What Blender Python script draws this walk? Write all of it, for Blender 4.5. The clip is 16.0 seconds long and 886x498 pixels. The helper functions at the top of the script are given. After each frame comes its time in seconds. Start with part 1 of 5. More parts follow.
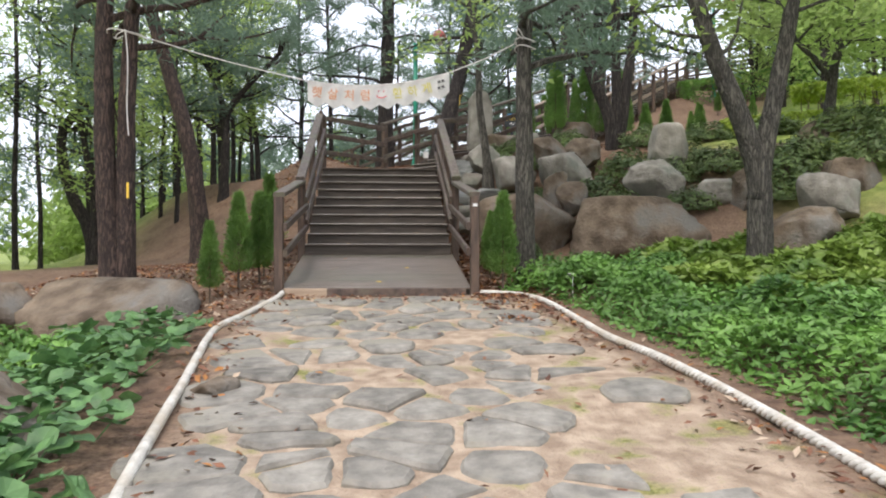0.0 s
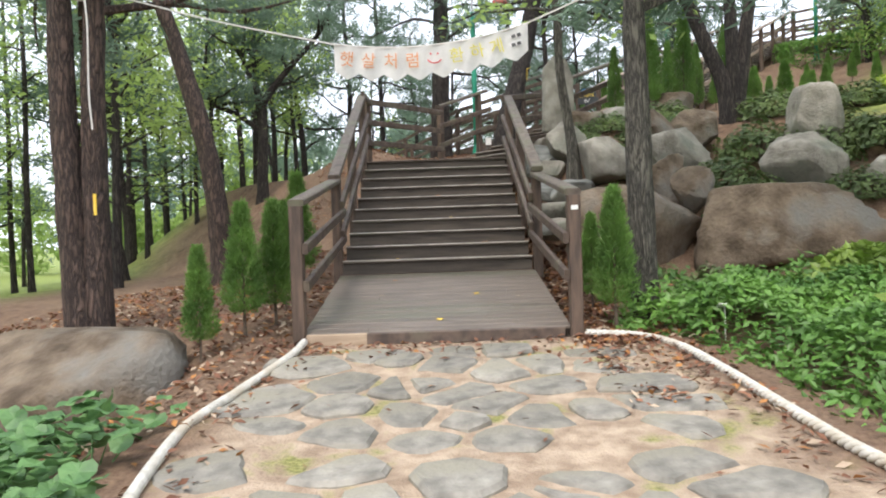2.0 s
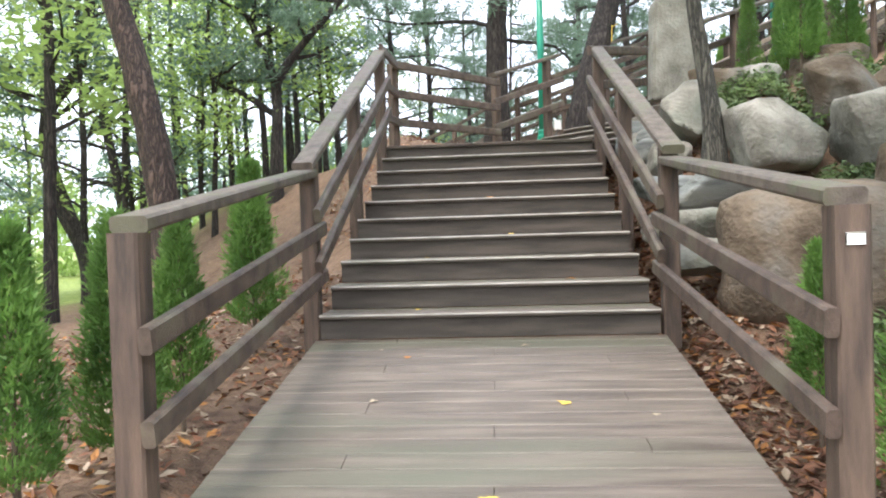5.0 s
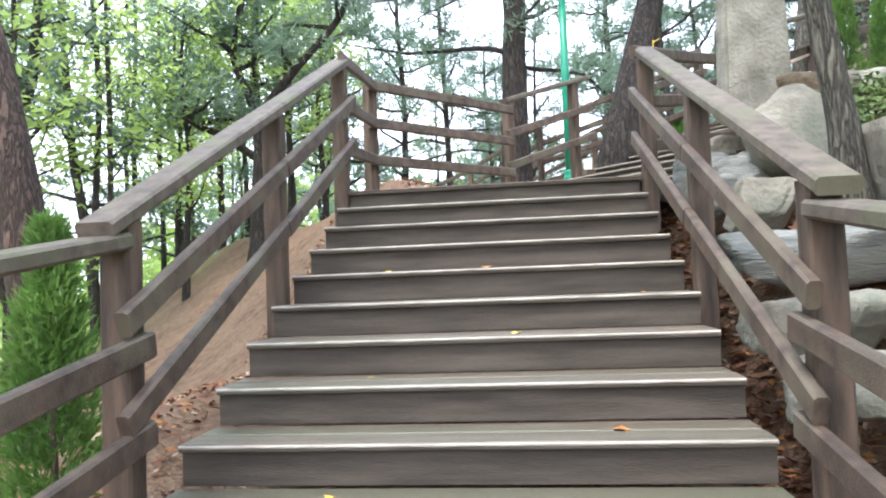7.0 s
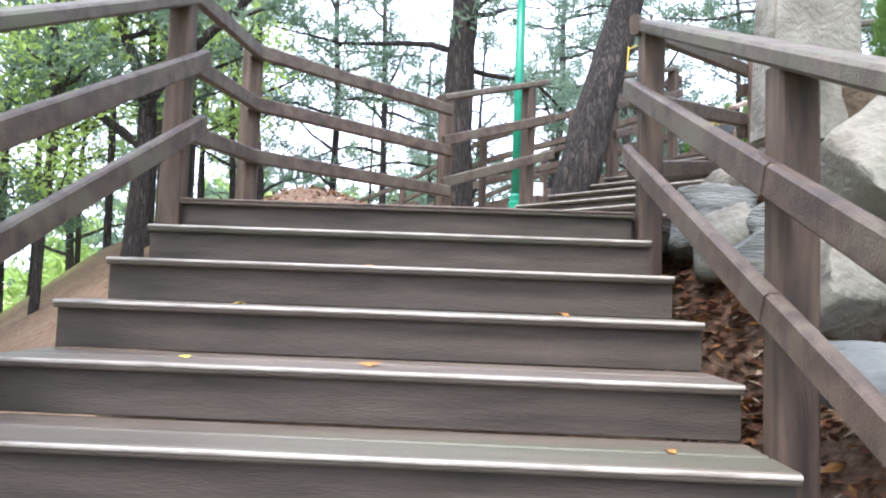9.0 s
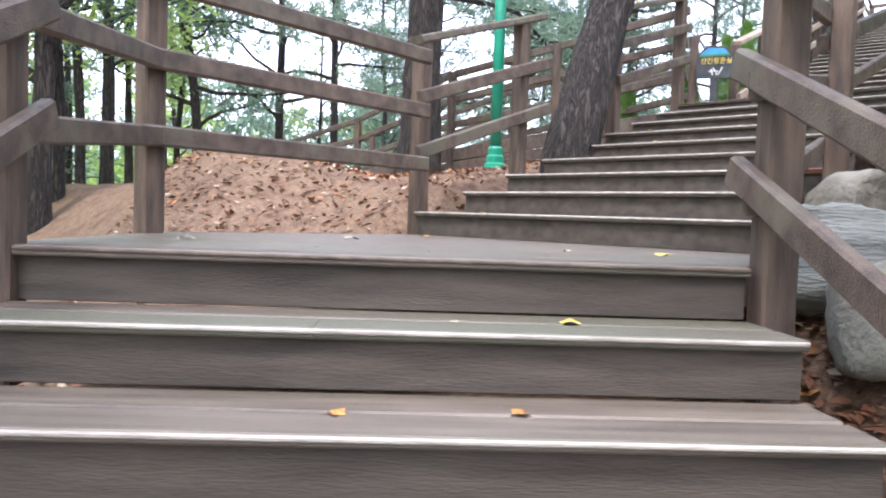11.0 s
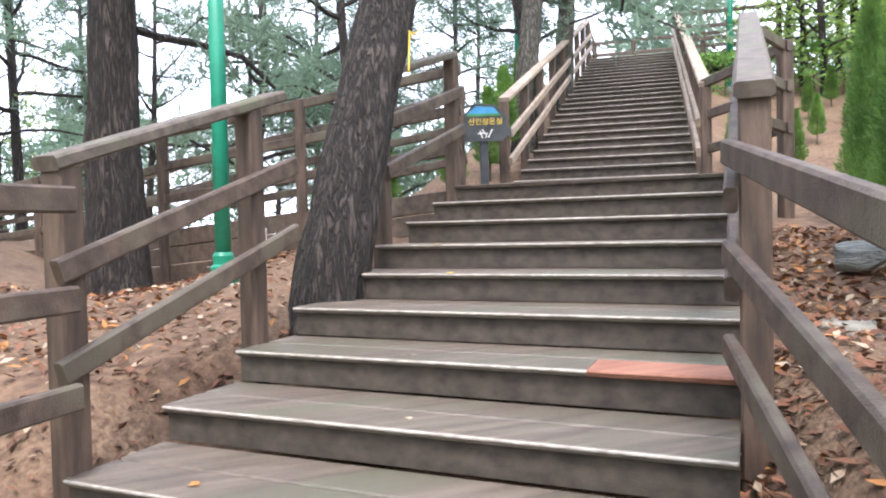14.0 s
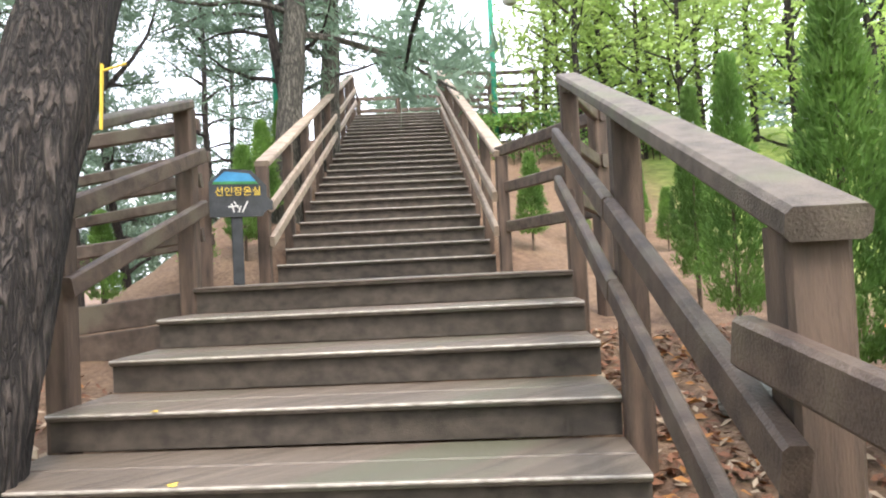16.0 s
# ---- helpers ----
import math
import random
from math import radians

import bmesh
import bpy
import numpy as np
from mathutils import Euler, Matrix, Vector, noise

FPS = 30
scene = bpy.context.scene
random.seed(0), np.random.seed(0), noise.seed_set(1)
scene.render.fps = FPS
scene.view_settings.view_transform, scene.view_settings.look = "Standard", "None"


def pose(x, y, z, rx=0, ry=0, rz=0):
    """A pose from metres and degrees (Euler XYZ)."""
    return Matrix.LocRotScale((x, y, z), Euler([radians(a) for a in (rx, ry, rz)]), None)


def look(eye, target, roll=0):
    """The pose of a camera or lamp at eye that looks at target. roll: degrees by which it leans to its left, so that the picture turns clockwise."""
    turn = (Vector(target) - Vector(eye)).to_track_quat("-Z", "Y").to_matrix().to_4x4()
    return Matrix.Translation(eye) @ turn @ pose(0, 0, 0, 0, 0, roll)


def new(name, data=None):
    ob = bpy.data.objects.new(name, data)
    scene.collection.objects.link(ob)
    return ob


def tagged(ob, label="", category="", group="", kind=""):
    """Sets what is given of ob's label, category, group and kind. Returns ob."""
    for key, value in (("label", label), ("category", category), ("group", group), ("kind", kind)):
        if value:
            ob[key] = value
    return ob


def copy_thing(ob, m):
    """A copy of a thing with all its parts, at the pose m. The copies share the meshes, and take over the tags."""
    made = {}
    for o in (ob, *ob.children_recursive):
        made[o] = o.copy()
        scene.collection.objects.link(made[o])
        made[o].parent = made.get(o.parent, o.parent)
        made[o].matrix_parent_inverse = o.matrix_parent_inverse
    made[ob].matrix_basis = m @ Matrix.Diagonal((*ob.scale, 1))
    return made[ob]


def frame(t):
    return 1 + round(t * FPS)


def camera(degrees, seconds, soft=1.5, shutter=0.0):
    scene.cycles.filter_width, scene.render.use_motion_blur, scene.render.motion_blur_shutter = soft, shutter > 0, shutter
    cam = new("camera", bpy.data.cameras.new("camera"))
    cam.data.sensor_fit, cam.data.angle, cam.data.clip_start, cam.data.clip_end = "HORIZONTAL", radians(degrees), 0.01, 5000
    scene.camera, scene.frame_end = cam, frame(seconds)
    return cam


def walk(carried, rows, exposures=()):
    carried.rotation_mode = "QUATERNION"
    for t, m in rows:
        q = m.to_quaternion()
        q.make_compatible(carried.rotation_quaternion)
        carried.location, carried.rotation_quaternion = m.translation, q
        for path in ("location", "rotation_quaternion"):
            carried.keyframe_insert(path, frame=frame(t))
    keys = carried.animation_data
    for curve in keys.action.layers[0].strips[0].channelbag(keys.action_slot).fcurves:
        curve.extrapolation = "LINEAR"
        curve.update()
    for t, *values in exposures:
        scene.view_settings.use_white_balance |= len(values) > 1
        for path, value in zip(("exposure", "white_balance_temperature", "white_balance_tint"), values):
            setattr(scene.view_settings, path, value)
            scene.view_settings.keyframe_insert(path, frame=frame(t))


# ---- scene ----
cam = camera(63.7, 16.0, soft=2.0)
PATH = [
    (0, (0.093, -11.534, 0.123), (0.257, -9.541, 0.117), 0.0),
    (0.5, (0.109, -10.84, 0.163), (0.371, -8.858, 0.12), -2.6),
    (1, (0.162, -10.133, 0.232), (0.184, -8.133, 0.218), -2.0),
    (1.5, (0.061, -9.485, 0.327), (-0.045, -7.488, 0.383), -3.0),
    (2, (0.081, -8.797, 0.439), (0.079, -6.797, 0.404), -1.9),
    (2.5, (0.017, -8.093, 0.552), (0.006, -6.093, 0.531), -2.8),
    (3, (-0.016, -7.513, 0.559), (-0.014, -5.513, 0.545), -5.6),
    (3.5, (-0.085, -6.82, 0.555), (-0.111, -4.82, 0.552), -2.2),
    (6, (0.225, -3.662, 0.863), (0.02, -1.674, 0.806), -2.7),
    (6.5, (0.238, -3.026, 0.916), (0.047, -1.036, 0.869), -3.4),
    (7, (0.286, -2.442, 0.974), (0.046, -0.458, 1.067), -2.2),
    (7.5, (0.314, -1.91, 1.088), (0.128, 0.079, 1.172), -2.0),
    (8, (0.289, -1.494, 1.19), (0.228, 0.504, 1.235), -3.7),
    (8.5, (0.308, -1.007, 1.288), (0.234, 0.992, 1.316), -2.5),
    (9, (0.31, -0.387, 1.279), (0.252, 1.608, 1.415), 2.1),
    (11.5, (0.045, 1.323, 2.07), (0.241, 3.31, 1.946), 1.4),
    (12, (0.167, 1.707, 2.226), (0.565, 3.664, 2.111), 2.8),
    (12.5, (0.216, 1.98, 2.397), (0.531, 3.953, 2.301), 0.1),
    (13, (0.25, 2.352, 2.585), (0.781, 4.279, 2.531), 0.5),
    (13.5, (0.336, 2.648, 2.753), (0.854, 4.577, 2.645), 0.2),
    (14, (0.417, 3.073, 2.878), (1.18, 4.921, 2.824), -1.3),
    (14.5, (0.509, 3.468, 3.014), (1.44, 5.236, 2.928), -0.2),
    (15, (0.629, 3.901, 3.158), (1.578, 5.658, 3.046), -0.6),
    (15.5, (0.809, 4.214, 3.254), (1.949, 5.854, 3.142), -2.8),
    (16, (1.21, 4.596, 3.318), (2.535, 6.092, 3.381), -2.8),
]
walk(cam, [(t, look(eye, aim, roll)) for t, eye, aim, roll in PATH], exposures=[(0.0, 0.30, 6500, 14), (1.5, 0.47, 6500, 12), (3.0, 0.84, 6400, 11), (6.0, 1.34, 6200, 11), (7.5, 1.52, 6000, 12), (9.0, 1.56, 5900, 16), (11.5, 1.46, 5950, 18), (13.0, 1.36, 6100, 17), (14.5, 1.40, 6200, 16), (16.0, 1.34, 6600, 13)])

# ---- light ----
world = bpy.data.worlds.new("sky")
scene.world = world
world.use_nodes = True
wn = world.node_tree.nodes
sky = wn.new("ShaderNodeTexSky")
sky.sky_type, sky.sun_disc = "NISHITA", False
sky.sun_elevation, sky.sun_rotation = radians(48), radians(200)
sky.air_density, sky.dust_density, sky.ozone_density = 1.0, 6.0, 0.6
soft_sky = wn.new("ShaderNodeMixRGB")
soft_sky.inputs[0].default_value = 0.72
soft_sky.inputs[2].default_value = (10.1, 10.8, 12.1, 1)
world.node_tree.links.new(sky.outputs[0], soft_sky.inputs[1])
world.node_tree.links.new(soft_sky.outputs[0], wn["Background"].inputs[0])
wn["Background"].inputs[1].default_value = 0.15
sun = new("sun", bpy.data.lights.new("sun", "SUN"))
sun.data.energy, sun.data.angle, sun.data.color = 1.4, radians(12), (1.0, 0.95, 0.86)
sun.matrix_world = look((0, 0, 30), (8, 18, 0))


# ---- materials ----
def material(name, low, high, rough=0.8, scale=8.0, bump=0.3, fine=60.0, stretch=(1, 1, 1), patch=None, patch_scale=1.2, vary=0.12, metal=0.0, distance=0.01, leaf=0.0):
    """A two-scale noise material: low to high base colour, optional patches, fine relief, and a small shift from object to object."""
    m = bpy.data.materials.new(name)
    m.use_nodes = True
    n, l = m.node_tree.nodes, m.node_tree.links
    bsdf = n["Principled BSDF"]
    bsdf.inputs["Roughness"].default_value, bsdf.inputs["Metallic"].default_value = rough, metal
    co = n.new("ShaderNodeTexCoord")
    mp = n.new("ShaderNodeMapping")
    mp.inputs["Scale"].default_value = stretch
    l.new(co.outputs["Object"], mp.inputs[0])
    a, b, c = (n.new("ShaderNodeTexNoise") for _ in range(3))
    for tex, sc, det in ((a, scale, 6), (b, fine, 4), (c, patch_scale, 5)):
        tex.inputs["Scale"].default_value, tex.inputs["Detail"].default_value = sc, det
        l.new(mp.outputs[0], tex.inputs[0])
    ramp = n.new("ShaderNodeValToRGB")
    ramp.color_ramp.elements[0].position, ramp.color_ramp.elements[1].position = 0.32, 0.68
    ramp.color_ramp.elements[0].color, ramp.color_ramp.elements[1].color = (*low, 1), (*high, 1)
    l.new(a.outputs[0], ramp.inputs[0])
    colour = ramp.outputs[0]
    if patch:
        pr = n.new("ShaderNodeValToRGB")
        pr.color_ramp.elements[0].position, pr.color_ramp.elements[1].position = 0.5, 0.66
        l.new(c.outputs[0], pr.inputs[0])
        mx = n.new("ShaderNodeMixRGB")
        mx.inputs[2].default_value = (*patch, 1)
        l.new(pr.outputs[0], mx.inputs[0])
        l.new(colour, mx.inputs[1])
        colour = mx.outputs[0]
    info, geo = n.new("ShaderNodeObjectInfo"), n.new("ShaderNodeNewGeometry")
    mul = n.new("ShaderNodeMath")
    mul.operation = "ADD"
    l.new(info.outputs["Random"], mul.inputs[0])
    l.new(geo.outputs["Random Per Island"], mul.inputs[1])
    rng = n.new("ShaderNodeMapRange")
    rng.inputs[2].default_value, rng.inputs[3].default_value, rng.inputs[4].default_value = 2.0, 1 - vary, 1 + vary
    l.new(mul.outputs[0], rng.inputs[0])
    hs = n.new("ShaderNodeHueSaturation")
    l.new(rng.outputs[0], hs.inputs["Value"])
    l.new(colour, hs.inputs["Color"])
    fm = n.new("ShaderNodeMapRange")
    fm.inputs[3].default_value, fm.inputs[4].default_value = 0.82, 1.18
    l.new(b.outputs[0], fm.inputs[0])
    mv = n.new("ShaderNodeMixRGB")
    mv.blend_type, mv.inputs[0].default_value = "MULTIPLY", 1.0
    l.new(hs.outputs[0], mv.inputs[1])
    l.new(fm.outputs[0], mv.inputs[2])
    l.new(mv.outputs[0], bsdf.inputs["Base Color"])
    bp = n.new("ShaderNodeBump")
    bp.inputs["Strength"].default_value, bp.inputs["Distance"].default_value = bump, distance
    sm = n.new("ShaderNodeMath")
    sm.operation = "ADD"
    l.new(a.outputs[0], sm.inputs[0])
    l.new(b.outputs[0], sm.inputs[1])
    l.new(sm.outputs[0], bp.inputs["Height"])
    l.new(bp.outputs[0], bsdf.inputs["Normal"])
    if leaf:
        tr, ms = n.new("ShaderNodeBsdfTranslucent"), n.new("ShaderNodeMixShader")
        ms.inputs[0].default_value = leaf
        l.new(mv.outputs[0], tr.inputs[0])
        l.new(bsdf.outputs[0], ms.inputs[1])
        l.new(tr.outputs[0], ms.inputs[2])
        l.new(ms.outputs[0], n["Material Output"].inputs[0])
    return m


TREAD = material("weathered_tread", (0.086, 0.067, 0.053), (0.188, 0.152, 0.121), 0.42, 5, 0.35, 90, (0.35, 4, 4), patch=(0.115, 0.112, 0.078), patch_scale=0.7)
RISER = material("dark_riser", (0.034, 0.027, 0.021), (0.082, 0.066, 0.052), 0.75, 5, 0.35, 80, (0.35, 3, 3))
RAIL = material("stained_rail", (0.048, 0.033, 0.026), (0.122, 0.085, 0.064), 0.55, 6, 0.4, 70, (2, 2, 2), patch=(0.118, 0.098, 0.070), patch_scale=1.5)
CAP = material("mossy_cap_rail", (0.068, 0.053, 0.042), (0.150, 0.120, 0.095), 0.6, 7, 0.4, 80, (2, 2, 2), patch=(0.112, 0.110, 0.066), patch_scale=2)
POST = material("dark_post", (0.044, 0.030, 0.023), (0.128, 0.085, 0.060), 0.7, 5, 0.4, 60, (4, 4, 0.6))
PALE_RAIL = material("pale_rail", (0.22, 0.17, 0.13), (0.39, 0.31, 0.24), 0.7, 6, 0.4, 70)
# nosing wood: wear and the sky's reflection, both put into the pale colour
WORN_SHEEN = material("worn_nosing", (0.24, 0.215, 0.185), (0.46, 0.42, 0.37), 0.4, 9, 0.3, 90, (0.6, 3, 3), vary=0.15)
NEW_WOOD = material("pale_new_wood", (0.26, 0.19, 0.13), (0.40, 0.31, 0.22), 0.7, 6, 0.3, 70, (0.4, 3, 3))
RED_WOOD = material("red_replacement_wood", (0.24, 0.10, 0.065), (0.36, 0.17, 0.11), 0.7, 6, 0.3, 70, (0.4, 3, 3))
def bark(name, crack, plate, pale, scale, stretch, depth, patch_scale=1.2):
    """Bark: raised plates between dark furrows, paler where weathered."""
    m = bpy.data.materials.new(name)
    m.use_nodes = True
    n, l = m.node_tree.nodes, m.node_tree.links
    bsdf = n["Principled BSDF"]
    bsdf.inputs["Roughness"].default_value = 0.92
    co, mp = n.new("ShaderNodeTexCoord"), n.new("ShaderNodeMapping")
    mp.inputs["Scale"].default_value = stretch
    l.new(co.outputs["Object"], mp.inputs[0])
    warp, mixv = n.new("ShaderNodeTexNoise"), n.new("ShaderNodeMixRGB")
    warp.inputs["Scale"].default_value, warp.inputs["Detail"].default_value = scale * 0.9, 5
    l.new(mp.outputs[0], warp.inputs[0])
    mixv.inputs[0].default_value = 0.13
    l.new(mp.outputs[0], mixv.inputs[1]), l.new(warp.outputs["Color"], mixv.inputs[2])
    vor, fine, big = n.new("ShaderNodeTexVoronoi"), n.new("ShaderNodeTexNoise"), n.new("ShaderNodeTexNoise")
    vor.feature, vor.inputs["Scale"].default_value = "DISTANCE_TO_EDGE", scale
    l.new(mixv.outputs[0], vor.inputs["Vector"])
    fine.inputs["Scale"].default_value, fine.inputs["Detail"].default_value = scale * 5, 6
    big.inputs["Scale"].default_value, big.inputs["Detail"].default_value = patch_scale, 4
    l.new(mp.outputs[0], fine.inputs[0]), l.new(co.outputs["Object"], big.inputs[0])
    edge = n.new("ShaderNodeMapRange")
    edge.inputs[2].default_value = 0.30
    l.new(vor.outputs["Distance"], edge.inputs[0])
    tone, mix1, mix2 = n.new("ShaderNodeMixRGB"), n.new("ShaderNodeMixRGB"), n.new("ShaderNodeMixRGB")
    tone.inputs[1].default_value, tone.inputs[2].default_value = (*plate, 1), (*pale, 1)
    l.new(big.outputs[0], tone.inputs[0])
    mix1.inputs[1].default_value = (*crack, 1)
    l.new(edge.outputs[0], mix1.inputs[0]), l.new(tone.outputs[0], mix1.inputs[2])
    mix2.blend_type, mix2.inputs[0].default_value = "OVERLAY", 0.7
    l.new(mix1.outputs[0], mix2.inputs[1]), l.new(fine.outputs[0], mix2.inputs[2])
    l.new(mix2.outputs[0], bsdf.inputs["Base Color"])
    add, bp = n.new("ShaderNodeMath"), n.new("ShaderNodeBump")
    add.operation, add.inputs[1].default_value = "MULTIPLY_ADD", 0.35
    l.new(fine.outputs[0], add.inputs[0]), l.new(edge.outputs[0], add.inputs[2])
    bp.inputs["Strength"].default_value, bp.inputs["Distance"].default_value = 0.9, depth
    l.new(add.outputs[0], bp.inputs["Height"]), l.new(bp.outputs[0], bsdf.inputs["Normal"])
    return m


BARK = bark("pine_bark", (0.016, 0.013, 0.012), (0.05, 0.039, 0.033), (0.112, 0.09, 0.079), 24, (1, 1, 0.13), 0.05)
RED_BARK = bark("red_pine_bark", (0.03, 0.021, 0.018), (0.085, 0.055, 0.043), (0.16, 0.108, 0.085), 20, (1, 1, 0.22), 0.025)
GREY_BARK = bark("grey_bark", (0.03, 0.027, 0.023), (0.10, 0.092, 0.075), (0.18, 0.17, 0.135), 24, (1, 1, 0.16), 0.02)
NEEDLE = material("pine_needles", (0.095, 0.15, 0.105), (0.22, 0.32, 0.22), 0.6, 0.6, 0, 3, vary=0.35, leaf=0.5)
LEAF = material("broad_leaves", (0.24, 0.35, 0.09), (0.46, 0.60, 0.20), 0.5, 0.7, 0, 3, vary=0.35, leaf=0.72)
GREEN_PAINT = material("green_paint", (0.01, 0.20, 0.12), (0.02, 0.29, 0.18), 0.35, 4, 0.1, 60, vary=0.03)
ROCK = material("tan_boulder", (0.068, 0.048, 0.03), (0.24, 0.185, 0.13), 0.92, 3, 0.9, 22, patch=(0.17, 0.16, 0.14), patch_scale=1.6, vary=0.1, distance=0.03)
PALE_ROCK = material("pale_granite", (0.165, 0.152, 0.124), (0.375, 0.35, 0.30), 0.92, 4, 0.9, 30, patch=(0.17, 0.175, 0.14), patch_scale=1.8, vary=0.08, distance=0.02)
SLATE = material("slate_flagstone", (0.125, 0.117, 0.10), (0.295, 0.275, 0.235), 0.8, 6, 0.9, 35, patch=(0.22, 0.205, 0.16), patch_scale=3.0, vary=0.28, distance=0.01)


# ---- mesh helpers ----
def part(name, bm, mat, parent=None, label="", smooth=False):
    """Links a bmesh as one mesh object, under a thing or a part if given."""
    me = bpy.data.meshes.new(name)
    bm.to_mesh(me)
    bm.free()
    return part_mesh(name, me, mat, parent, label, smooth)


def part_mesh(name, me, mat=None, parent=None, label="", smooth=False):
    if mat and not me.materials:
        me.materials.append(mat)
    if smooth:
        for p in me.polygons:
            p.use_smooth = True
    ob = new(name, me)
    if parent:
        ob.parent = parent
    if label:
        ob["label"] = label
    return ob


def thing(name, label, category, group="", kind="", at=(0, 0, 0)):
    ob = tagged(new(name), label, category, group, kind)
    ob.location = at
    return ob


def beam(bm, p, q, w, h, up=(0, 0, 1), edge=0.008):
    """A rectangular timber from p to q with worn, chamfered edges; w across, h along up."""
    p, q, up = Vector(p), Vector(q), Vector(up)
    d = (q - p).normalized()
    side = d.cross(up).normalized()
    top = side.cross(d).normalized()
    a, b, e = w / 2, h / 2, edge
    ring = [(a - e, b), (a, b - e), (a, e - b), (a - e, -b), (e - a, -b), (-a, e - b), (-a, b - e), (e - a, b)]
    lo = [bm.verts.new(p + side * x + top * y) for x, y in ring]
    hi = [bm.verts.new(q + side * x + top * y) for x, y in ring]
    for i in range(8):
        j = (i + 1) % 8
        bm.faces.new((lo[j], lo[i], hi[i], hi[j]))
    bm.faces.new(lo)
    bm.faces.new(hi[::-1])
    return bm


def timber(name, mat, parent, p, q, w, h, up=(0, 0, 1), label="", edge=0.008):
    return part(name, beam(bmesh.new(), p, q, w, h, up, edge), mat, parent, label)


def slab(bm, poly, z0, z1, inset=0.006):
    """A plate from a flat outline (counter-clockwise), its upper edge eased."""
    n = len(poly)
    cx, cy = sum(p[0] for p in poly) / n, sum(p[1] for p in poly) / n
    def ring(z, k):
        out = []
        for x, y in poly:
            dx, dy = x - cx, y - cy
            d = math.hypot(dx, dy) or 1
            out.append(bm.verts.new((x - dx / d * k, y - dy / d * k, z)))
        return out
    r0, r1, r2 = ring(z0, 0), ring(z1 - inset, 0), ring(z1, inset)
    for lo, hi in ((r0, r1), (r1, r2)):
        for i in range(n):
            j = (i + 1) % n
            bm.faces.new((lo[i], lo[j], hi[j], hi[i]))
    bm.faces.new(r2)
    bm.faces.new(r0[::-1])
    return bm


def clip(poly, nx, ny, c):
    """The part of a convex outline where nx*x + ny*y <= c."""
    out = []
    for i, p in enumerate(poly):
        q = poly[(i + 1) % len(poly)]
        a, b = nx * p[0] + ny * p[1] - c, nx * q[0] + ny * q[1] - c
        if a <= 0:
            out.append(p)
        if a * b < 0:
            t = a / (a - b)
            out.append((p[0] + (q[0] - p[0]) * t, p[1] + (q[1] - p[1]) * t))
    return out


def tube(bm, points, radii, sides=10, rough=0.0, seed=0, cap=True):
    """A tapered tube along points, its skin uneven by rough."""
    pts = [Vector(p) for p in points]
    rings = []
    for i, p in enumerate(pts):
        d = (pts[min(i + 1, len(pts) - 1)] - pts[max(i - 1, 0)]).normalized()
        a = d.cross(Vector((0.3, 1, 0.1))).normalized()
        b = d.cross(a)
        ring = []
        for k in range(sides):
            w = math.tau * k / sides
            o = a * math.cos(w) + b * math.sin(w)
            r = radii[i]
            if rough:
                r *= 1 + rough * noise.noise(Vector((o.x * 2.2, o.y * 2.2, p.z * 1.1 + seed * 7.3)) * 1.6) + rough * 0.5 * noise.noise(Vector((o.x * 7, o.y * 7, p.z * 3 + seed)))
            ring.append(bm.verts.new(p + o * r))
        rings.append(ring)
    for lo, hi in zip(rings, rings[1:]):
        for k in range(sides):
            j = (k + 1) % sides
            bm.faces.new((lo[k], lo[j], hi[j], hi[k]))
    if cap:
        bm.faces.new(rings[0][::-1])
        bm.faces.new(rings[-1])
    return bm


def spline(points, n):
    """Catmull-Rom samples through points."""
    p = [Vector(q) for q in points]
    p = [p[0] * 2 - p[1]] + p + [p[-1] * 2 - p[-2]]
    out = []
    for i in range(1, len(p) - 2):
        for k in range(n):
            t = k / n
            a, b, c, d = p[i - 1:i + 3]
            out.append(0.5 * (2 * b + (c - a) * t + (2 * a - 5 * b + 4 * c - d) * t * t + (3 * b - a - 3 * c + d) * t ** 3))
    out.append(p[-2])
    return out


# ---- ground ----
def step(x, a, b):
    """Smooth rise from 0 at a to 1 at b."""
    t = min(max((x - a) / (b - a), 0.0), 1.0)
    return t * t * (3 - 2 * t)


def ramp_height(y):
    """Height of the lower walkway along its axis: ramp, then flight."""
    if y < 0:
        return 0.163 * max(y, -2.4)
    return min(0.175 + 0.481 * y, 1.75)


def upper_local(x, y):
    """Place along (v) and across (u) the second flight."""
    dx, dy = x - 0.093, y - 6.27
    return 0.701 * dx - 0.713 * dy, 0.713 * dx + 0.701 * dy


def long_local(x, y):
    """Place across (u) and along (v) the long flight."""
    dx, dy = x - 4.62, y - 10.9
    return 0.775 * dx - 0.632 * dy, 0.632 * dx + 0.775 * dy


